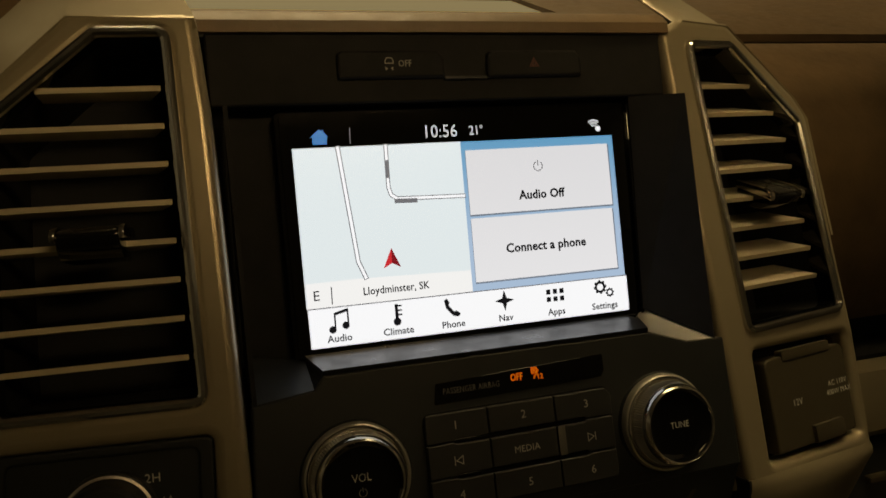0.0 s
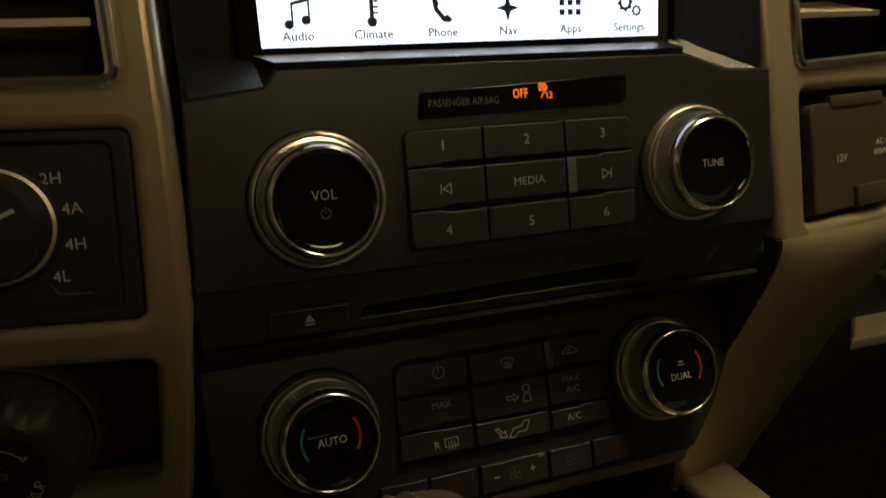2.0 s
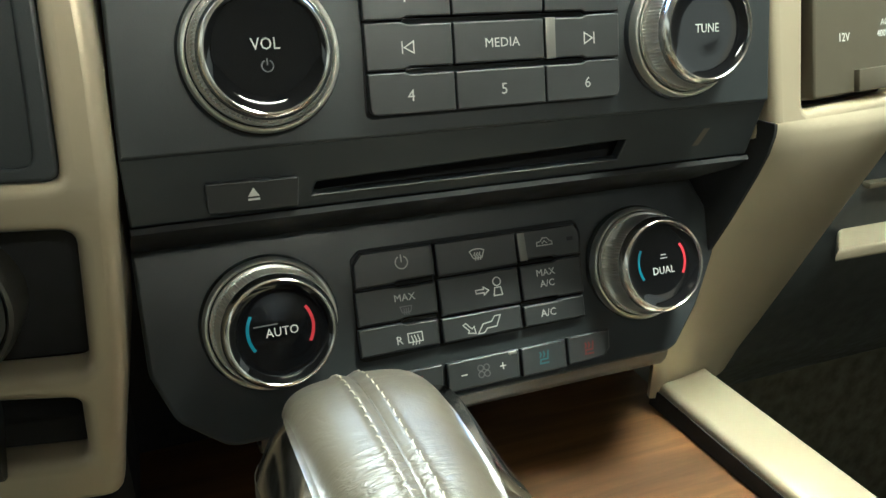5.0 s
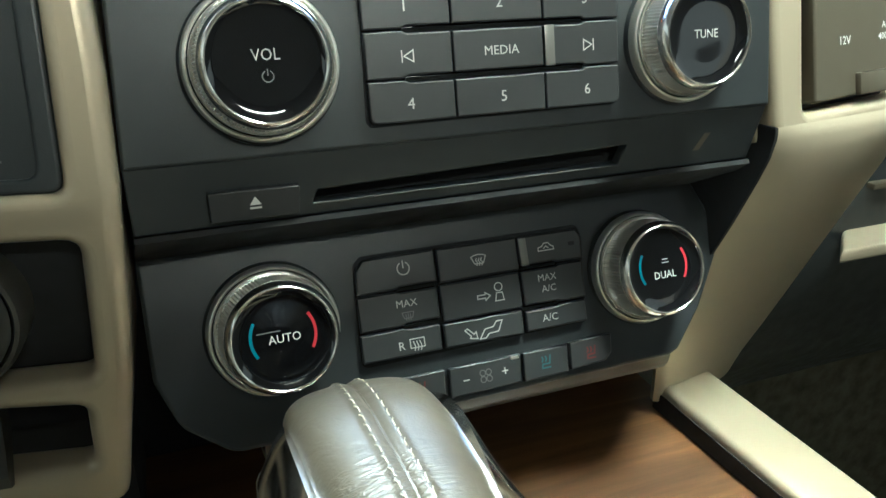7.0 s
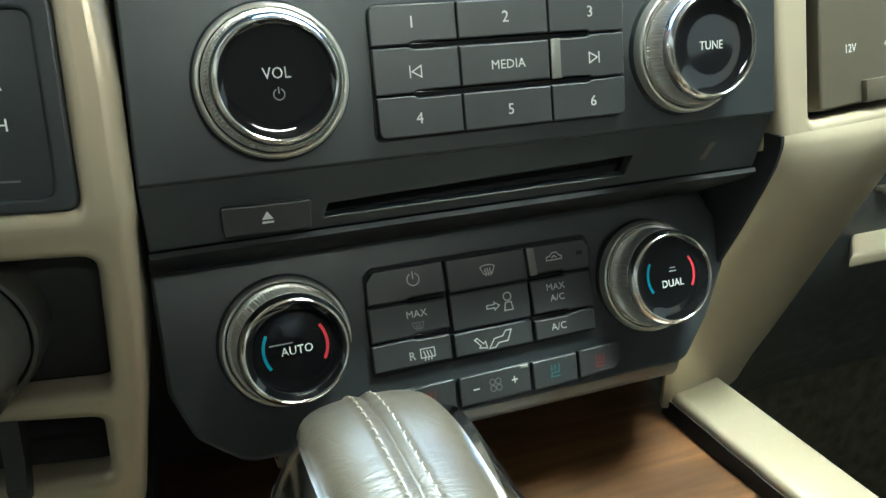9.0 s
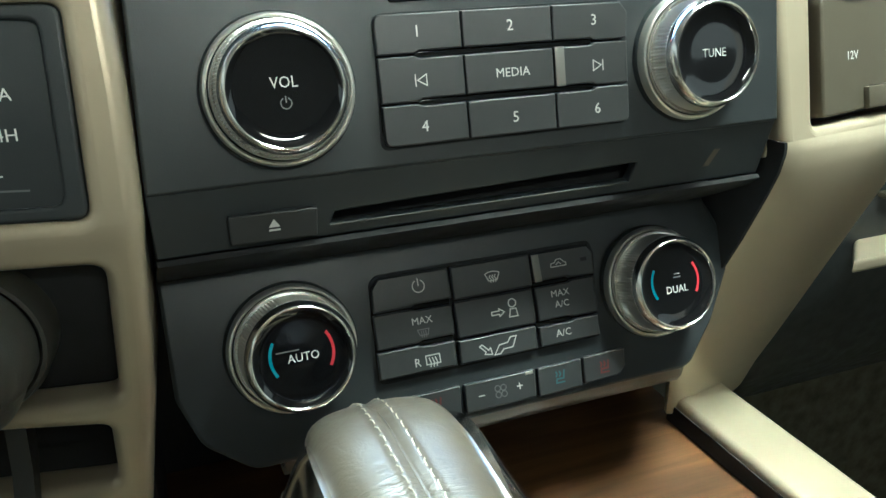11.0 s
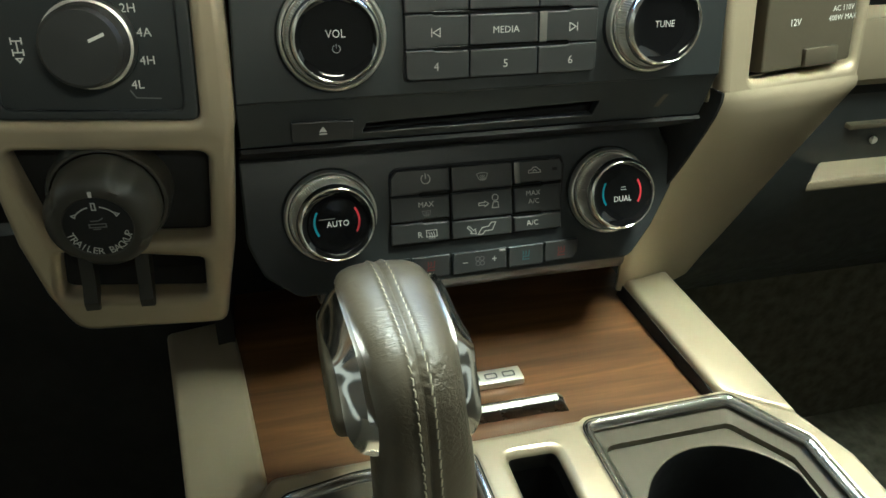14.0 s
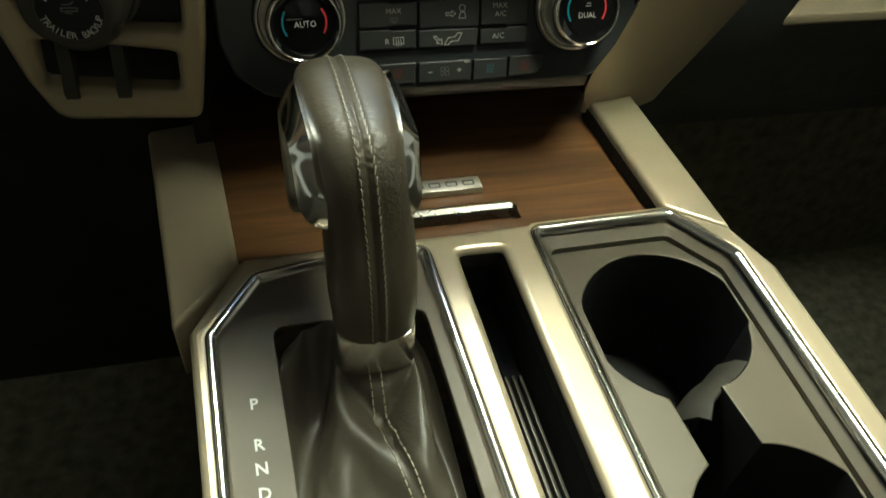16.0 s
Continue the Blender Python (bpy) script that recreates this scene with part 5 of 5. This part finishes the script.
# ---- rails beside the walnut panel ----
for label, pts in (("champagne rail on the passenger side of the console", [(0.1125, -0.0145, 0.4705), (0.1450, 0.0035, 0.4710), (0.1595, -0.1430, 0.4630), (0.1240, -0.1195, 0.4636)]),
                   ("champagne rail on the driver side of the console", [(-0.182, 0.012, 0.4517), (-0.1410, 0.012, 0.4570), (-0.1275, -0.126, 0.4610), (-0.162, -0.160, 0.4570)])):
    rail = thing("console_rail", label, "rail", group="console rails")
    sheet = polys(pts, [tuple(range(len(pts)))])
    made = bmesh.ops.extrude_face_region(sheet, geom=sheet.faces[:])
    bmesh.ops.translate(sheet, vec=(0, 0, -0.045), verts=[g for g in made["geom"] if isinstance(g, bmesh.types.BMVert)])
    bmesh.ops.recalc_face_normals(sheet, faces=sheet.faces[:])
    bmesh.ops.bevel(sheet, geom=sheet.edges[:], offset=0.0035, segments=3, affect="EDGES", profile=0.5)
    part("rail", sheet, CHAMPAGNE, rail)
    if pts[0][0] > 0:
        foot = [Vector(pts[0]), Vector(pts[3])]
        # thin black strip paints the shade on the rail's inner side
        part("inner_edge", thicken(loft([[tuple(p + Vector((-0.0008, 0, h))) for p in foot] for h in (-0.0045, -0.021)], closed=False, caps=False), 0.0006), DARK, rail, "black strip as shade beside the walnut")

# ---- gear selector ----
gear = thing("gear_selector", "gear selector with a charcoal leather grip and boot", "gear lever")
WELL = [(-0.1150, -0.345), (-0.0365, -0.345), (-0.0365, -0.167), (-0.1150, -0.167)]
gate = console_part("gate_plate", plate([fillet(GEAR, 0.004), fillet(WELL, 0.006)], TOP - 0.010, TOP - 0.0035, 0.0008), GATE, gear, "taupe plate with gear letters")
for ch, y in (("P", -0.2092), ("R", -0.2302), ("N", -0.2418), ("D", -0.2535)):
    letter = lettering(ch, 0.0056, -0.1288, y, TOP - 0.0034, WHITE, gate, narrow=0.98, bold=0.00016)
    letter.data.transform(KON)


def ring_section(cx, cy, z, hx, hy, n=36, p=3.0):
    out = []
    for k in range(n):
        a = 2 * math.pi * k / n
        c, s = math.cos(a), math.sin(a)
        out.append((cx + hx * math.copysign(abs(c) ** (2 / p), c), cy + hy * math.copysign(abs(s) ** (2 / p), s), z))
    return out


# rear line, front line, half width and middle of the grip, from its foot over the bend to the nose
GRIP = [(-0.2075, 0.4870, -0.1720, 0.4870, 0.0186, -0.0657), (-0.2085, 0.5020, -0.1710, 0.5020, 0.0196, -0.0659), (-0.2075, 0.5220, -0.1690, 0.5180, 0.0199, -0.0664), (-0.2040, 0.5420, -0.1660, 0.5310, 0.0194, -0.0671),
        (-0.1995, 0.5590, -0.1620, 0.5400, 0.0186, -0.0677), (-0.1940, 0.5720, -0.1570, 0.5460, 0.0183, -0.0681), (-0.1870, 0.5805, -0.1520, 0.5500, 0.0184, -0.0686), (-0.1780, 0.5850, -0.1470, 0.5530, 0.0188, -0.0691),
        (-0.1660, 0.5868, -0.1410, 0.5555, 0.0194, -0.0697), (-0.1510, 0.5868, -0.1340, 0.5570, 0.0200, -0.0703), (-0.1360, 0.5860, -0.1270, 0.5580, 0.0200, -0.0708), (-0.1230, 0.5828, -0.1200, 0.5590, 0.0190, -0.0713),
        (-0.1140, 0.5768, -0.1150, 0.5600, 0.0158, -0.0717), (-0.1095, 0.5690, -0.1120, 0.5610, 0.0100, -0.0720)]


def glide(rows, steps):
    """Rows of numbers joined by a smooth curve."""
    out, last = [], len(rows) - 1
    for k in range(last):
        a, b, c, d = (rows[min(max(i, 0), last)] for i in (k - 1, k, k + 1, k + 2))
        for j in range(steps):
            q = j / steps
            out.append(tuple(0.5 * (2 * y + (z - x) * q + (2 * x - 5 * y + 4 * z - w) * q * q + (3 * y - x - 3 * z + w) * q ** 3) for x, y, z, w in zip(a, b, c, d)))
    return out + [tuple(rows[-1])]


SPINE = glide(GRIP, 14)
SEAM = [(cx + 0.0002 - 0.0012 * k / len(SPINE)) for k, (_, _, _, _, _, cx) in enumerate(SPINE)]
ACROSS = [-1.0, -0.985, -0.95, -0.89, -0.80, -0.69, -0.57, -0.45, -0.37] + [-0.30 + 0.02 * k for k in range(31)] + [0.37, 0.45, 0.57, 0.69, 0.80, 0.89, 0.95, 0.985, 1.0]


def grip_section(row, seam, k):
    """One rib of the grip: flat-backed, its hide raised in two welts beside a sunken seam."""
    ry, rz, fy, fz, hx, cx = row
    power = 3.0 - 0.35 * math.sin(math.pi * min(1, k / 140))
    half, mid, out = Vector((0, ry - fy, rz - fz)) / 2, Vector((cx, (ry + fy) / 2, (rz + fz) / 2)), []
    way = half.normalized()
    for u in ACROSS:
        p = mid + Vector((u * hx, 0, 0)) + half * (1 - abs(u) ** power) ** (1 / power)
        d = p.x - seam
        welt = 0.0007 * math.exp(-((abs(d) - 0.0027) / 0.0012) ** 2) - 0.0005 * math.exp(-(d / 0.0006) ** 2)
        near = math.exp(-(((k - 84) * 0.0012) / 0.017) ** 2)
        pucker = 0.00016 * (0.4 + near) * math.sin(k * 1.15 + 1.3 * math.sin(k * 0.31) + (2.0 if d > 0 else 0)) * math.exp(-((abs(d) - 0.0022) / 0.0013) ** 2)
        creased = near * math.exp(-((d - 0.0050) / 0.0065) ** 2)
        pucker += 0.00017 * creased * math.sin(k * 1.05 + d * 900 + 2.0 * math.sin(d * 700 + k * 0.17)) + 0.00012 * creased * math.sin(k * 0.62 - d * 1500)
        out.append(tuple(p + way * (welt + pucker)))
    for u in ACROSS[-2:0:-3]:
        out.append(tuple(mid + Vector((u * hx, 0, 0)) - half * (1 - abs(u) ** 2.4) ** (1 / 2.4)))
    return out


grip = part("grip", loft([grip_section(row, SEAM[k], k) for k, row in enumerate(SPINE)]), LEATHER, gear, "charcoal leather grip", sharp=60)


def grip_line(dx):
    """A line up the rear face of the grip and over its top, dx beside the seam."""
    return [Vector((x + dx, row[0], row[1])) for x, row in zip(SEAM, SPINE)]


bpy.context.view_layer.update()


def on_hide(hide, p, lift):
    """The nearest place on the leather, lifted off it."""
    _, place, out, _ = hide.closest_point_on_mesh(p)
    return place + out * lift


for dx in (-0.0028, 0.0028):
    path, line, bits, run = grip_line(dx), [], [], 0.0
    for a, b in zip(path, path[1:]):
        span = (b - a).length
        while run <= span:
            line.append(a.lerp(b, run / span))
            run += 0.0020
        run -= span
    for k in range(1, len(line) - 3, 2):
        a, c, b = line[k], line[k + 1], line[k + 1].lerp(line[k + 2], 0.55) + Vector((0.0004 if dx > 0 else -0.0004, 0, 0))
        bits.append(tube([tuple(on_hide(grip, a, 0)), tuple(on_hide(grip, c, 0.00026 if line[k].z < 0.578 else 0.00008)), tuple(on_hide(grip, b, 0))], 0.00031 if line[k].z < 0.578 else 0.00020, res=1))
    tagged(part("stitching", join(*bits), THREAD, grip, "grey double stitching"), kind="stuff")
part("seam", tube([tuple(on_hide(grip, p, -0.0001)) for p in grip_line(0.0)], 0.00022, res=2), BOOT, grip, "dark seam")
part("ring", loft([ring_section(-0.0655, -0.1897, z, hx, hy, 44, 4.2) for z, hx, hy in ((0.4630, 0.0172, 0.0162), (0.4635, 0.0188, 0.0178), (0.4650, 0.0192, 0.0182), (0.4860, 0.0188, 0.0176), (0.4875, 0.0184, 0.0172), (0.4880, 0.0175, 0.0165))]),
     RING, gear, "chrome ring at the foot of the grip")
# faceted chrome side plates and the release button
INNER = [(0.0205, -0.1180, 0.5720), (0.0225, -0.1370, 0.5810), (0.0203, -0.1700, 0.5790), (0.0194, -0.1805, 0.5715), (0.0189, -0.1900, 0.5620), (0.0185, -0.1940, 0.5475)]
OUTER = [(0.0262, -0.1200, 0.5610), (0.0302, -0.1320, 0.5650), (0.0284, -0.1670, 0.5740), (0.0276, -0.1770, 0.5690), (0.0271, -0.1860, 0.5610), (0.0262, -0.1910, 0.5545)]
LOWER = [(0.0190, -0.1240, 0.5500), (0.0220, -0.1360, 0.5460), (0.0225, -0.1600, 0.5430), (0.0220, -0.1700, 0.5420), (0.0210, -0.1790, 0.5420), (0.0178, -0.1890, 0.5430)]
for side in (-1, 1):
    mid_x = -0.0685
    inner, outer, lower = (glide(row, 7) for row in (INNER, OUTER, LOWER))
    seat = [(x - 0.0070, y, z - 0.004) for x, y, z in inner]
    strip = []
    for q, swell_out in ((0.0, 0.0), (0.22, 0.0005), (0.48, 0.0007), (0.75, 0.0005), (1.0, 0.0)):
        row = []
        for k, (a, b) in enumerate(zip(inner, outer)):
            dent = 0.0006 * math.sin(k * 0.26 + 1.2 * q) if 0 < q < 1 else 0.0
            row.append((a[0] + (b[0] - a[0]) * q + swell_out * 0.6 - dent * 0.4, a[1] + (b[1] - a[1]) * q, a[2] + (b[2] - a[2]) * q + swell_out + dent))
        strip.append(row)
    lip = [(x - 0.0012, y, z - 0.0016) for x, y, z in outer]
    rows = [seat, *strip, lip, lower]
    tip = (Vector(inner[-1]) + Vector(outer[-1])) / 2
    for row in rows:
        # the plate runs out to a point at its foot
        for back, pull_in in ((1, 0.90), (2, 0.62), (3, 0.36), (4, 0.15)):
            row[-back] = tuple(Vector(row[-back]).lerp(tip, pull_in))
    sheet = loft([[(mid_x + side * x * (1 if side < 0 else 0.86), y, z) for x, y, z in row] for row in rows], closed=False, caps=False)
    sheet.verts.ensure_lookup_table()
    for end in (0, len(inner) - 1):
        sheet.faces.new([sheet.verts[r * len(inner) + end] for r in range(len(rows))])
    bmesh.ops.recalc_face_normals(sheet, faces=sheet.faces[:])
    cheek = part("side_plate", sheet, POLISHED, gear, "polished chrome side plate", sharp=24)
    if side < 0:
        loop = fillet([(-0.1190, 0.5630), (-0.1500, 0.5700), (-0.1680, 0.5690), (-0.1860, 0.5570), (-0.1800, 0.5450), (-0.1500, 0.5400), (-0.1210, 0.5460)], 0.008, 5)
        cy, cz = -0.1540, 0.5550
        rows_b = [[(mid_x - x, cy + (y - cy) * q, cz + (z - cz) * q) for y, z in loop] for q, x in ((1.0, 0.0220), (0.98, 0.0278), (0.95, 0.0290), (0.88, 0.0300), (0.70, 0.0306), (0.40, 0.0308))]
        part("release_button", loft(rows_b), TAUPE, cheek, "grey release button")


# leather boot
def swell(a, middle, width):
    d = (a - middle + math.pi) % (2 * math.pi) - math.pi
    return math.exp(-(d / width) ** 2)


sections = []
for k in range(41):
    q = k / 40
    ease = q * q * (3 - 2 * q)
    cx, cy = -0.0655 + (-0.0758 + 0.0655) * ease, -0.1897 + (-0.256 + 0.1897) * ease ** 1.2
    hx, hy = 0.0180 + (0.0395 - 0.0180) * ease ** 1.3, 0.0170 + (0.0890 - 0.0170) * ease ** 1.1
    z = 0.4668 - 0.0215 * min(1, q / 0.5) ** 0.9 + 0.010 * max(0, (q - 0.6) / 0.4) ** 1.5 + 0.05 * (cy + 0.127) * q
    ring = []
    for x, y, zz in ring_section(cx, cy, z, hx, hy, 160, 3.6 + 1.2 * q):
        a = math.atan2((y - cy) / hy, (x - cx) / hx)
        hump = math.sin(math.pi * q) ** 1.5 * min(1, q / 0.16)
        # the hide drops straight from the ring to a V-shaped crease that meets the seam, and swells out below it
        way = -1.57 + 2.4 * min(max(0, q - 0.28), 0.3)
        off = abs((a - way + math.pi) % (2 * math.pi) - math.pi)
        crease = max(0.04, 0.285 - 0.20 * off)
        near = math.exp(-(off / 1.4) ** 4)
        fold = near * (-0.0100 * math.exp(-((q - crease) / 0.045) ** 2) + 0.0075 * math.exp(-((q - crease - 0.14) / 0.095) ** 2))
        fold += 0.0070 * swell(a, -2.45 + 0.30 * q, 0.40) + 0.0080 * swell(a, -0.70 - 0.2 * q, 0.40) - 0.0100 * swell(a, 3.0, 0.30) - 0.0060 * swell(a, 0.2, 0.4)
        fold += 0.0150 * swell(a, 2.36, 0.20) - 0.0080 * swell(a, 1.85, 0.22)
        fold += 0.0012 * math.exp(-((off - 0.16) / 0.07) ** 2) - 0.0018 * math.exp(-(off / 0.05) ** 2)
        fold += 0.0006 * math.sin(5 * a + 16 * q) + 0.0005 * math.sin(9 * a - 23 * q)
        ring.append((x + fold * 0.25 * hump * math.cos(a), y + fold * 0.25 * hump * math.sin(a), zz + fold * hump))
    sections.append(ring)
boot = part("boot", loft(sections, caps=False), BOOT, gear, "soft black leather boot with folds", sharp=70)
bpy.context.view_layer.update()
for dx in (-0.0027, 0.0027):
    pts, line, bits, run = [], [], [], 0.0
    for q, ring in enumerate(sections[:36]):
        goal = -0.0673 + 0.047 * max(0, q / 40 - 0.28) + dx
        behind = [p for p in ring if p[1] < sum(r[1] for r in ring) / len(ring)]
        pts.append(Vector(min(behind, key=lambda p: abs(p[0] - goal))))
        pts[-1].x = goal
    for a, b in zip(pts, pts[1:]):
        span = (b - a).length
        while run <= span:
            line.append(a.lerp(b, run / span))
            run += 0.0020
        run -= span
    for k in range(0, len(line) - 3, 2):
        a, c, b = line[k], line[k + 1], line[k + 1].lerp(line[k + 2], 0.5)
        bits.append(tube([tuple(on_hide(boot, p, 0.0) + Vector((0, -0.6, 0.8)) * lift) for p, lift in ((a, 0.0001), (c, 0.0004), (b, 0.0001))], 0.00042, res=1))
    tagged(part("stitching", join(*bits), THREAD, boot, "grey double stitching"), kind="stuff")
console_part("well", box(-0.118, -0.350, TOP - 0.060, -0.034, -0.160, TOP - 0.045), DARK, gear)

# ---- narrow tray ----
tray = thing("narrow_tray", "narrow dark tray with a ribbed rubber mat", "tray")
inset = fillet(TRAY, 0.004)
console_part("wall", loft([[(x, y, TOP - 0.004) for x, y in inset], [(x, y, TOP - 0.055) for x, y in inset]], caps=False), DARK, tray)
console_part("bottom", plate([inset], TOP - 0.056, TOP - 0.050), DARK, tray)
for k in range(6):
    x = -0.0070 + 0.0042 * k
    console_part("rib", box(x, -0.400, TOP - 0.050, x + 0.0020, -0.190, TOP - 0.0440, 0.0006), TAUPE, tray)

# ---- cup holder ----
cups = thing("cup_holder", "taupe double cup holder with a link between the wells", "cup holder")
C1X, C1Y, C2X, C2Y, CR = 0.0985, -0.192, 0.1010, -0.317, 0.0500
LEFT, RIGHT = 0.0240, 0.0080
hole = []
a0, a1 = -math.acos(RIGHT / CR), math.pi + math.acos(LEFT / CR)
for k in range(49):
    a = a0 + (a1 - a0) * k / 48
    # the plate reaches further in beside the link
    r = CR - 0.0075 * min(1, max(0, (-a - 0.06) / 0.10)) if a < 0 else CR
    hole.append((C1X + r * math.cos(a), C1Y + r * math.sin(a)))
b0, b1 = math.pi - math.acos(LEFT / CR), 2 * math.pi + math.acos(RIGHT / CR)
for k in range(49):
    a = b0 + (b1 - b0) * k / 48
    hole.append((C2X + CR * math.cos(a), C2Y + CR * math.sin(a)))
# the round wells are cut straight along the sides of the tray
hole = [(min(max(x, 0.0522), 0.1428), y) for x, y in hole]
tray_loop = fillet(CUPS, 0.005)
shrunk = fillet([(0.0470, -0.415), (0.1450, -0.415), (0.1445, -0.1620), (0.1230, -0.1330), (0.0470, -0.1335)], 0.006)
console_part("slope", loft([[(x, y, TOP - 0.003) for x, y in tray_loop], [(x, y, TOP - 0.009) for x, y in shrunk], [(x, y, TOP - 0.0135) for x, y in shrunk]], caps=False), TAUPE, cups)
console_part("floor_plate", plate([shrunk, hole], TOP - 0.017, TOP - 0.0125, 0.0008), TAUPE, cups, "taupe plate with round openings")
console_part("well_wall", loft([[(x, y, TOP - 0.013) for x, y in hole], [(C1X + (x - C1X) * 0.95, y, TOP - 0.115) for x, y in hole]], caps=False), DARK, cups)
console_part("well_floor", plate([[(0.045, -0.39), (0.15, -0.39), (0.15, -0.13), (0.045, -0.13)]], TOP - 0.120, TOP - 0.114), DARK, cups)
edge = [(0.129, -0.2215), (0.119, -0.2285), (0.108, -0.2330), (0.098, -0.2400), (0.091, -0.2500)]
console_part("spring_tab", thicken(loft([[(x - d, y + d * 1.3, TOP + z) for x, y in edge] for d, z in ((0.0, -0.0145), (0.0035, -0.0185), (0.0075, -0.0300), (0.0085, -0.0420))], closed=False, caps=False), 0.0016), RUBBER, cups, "flexible black cup tab")

# ---- passenger side of the footwell ----
setting("trim_footwell", box(0.30, 0.20, 0.0, 0.93, 0.24, 0.36), CARPET, "black carpeted footwell board")
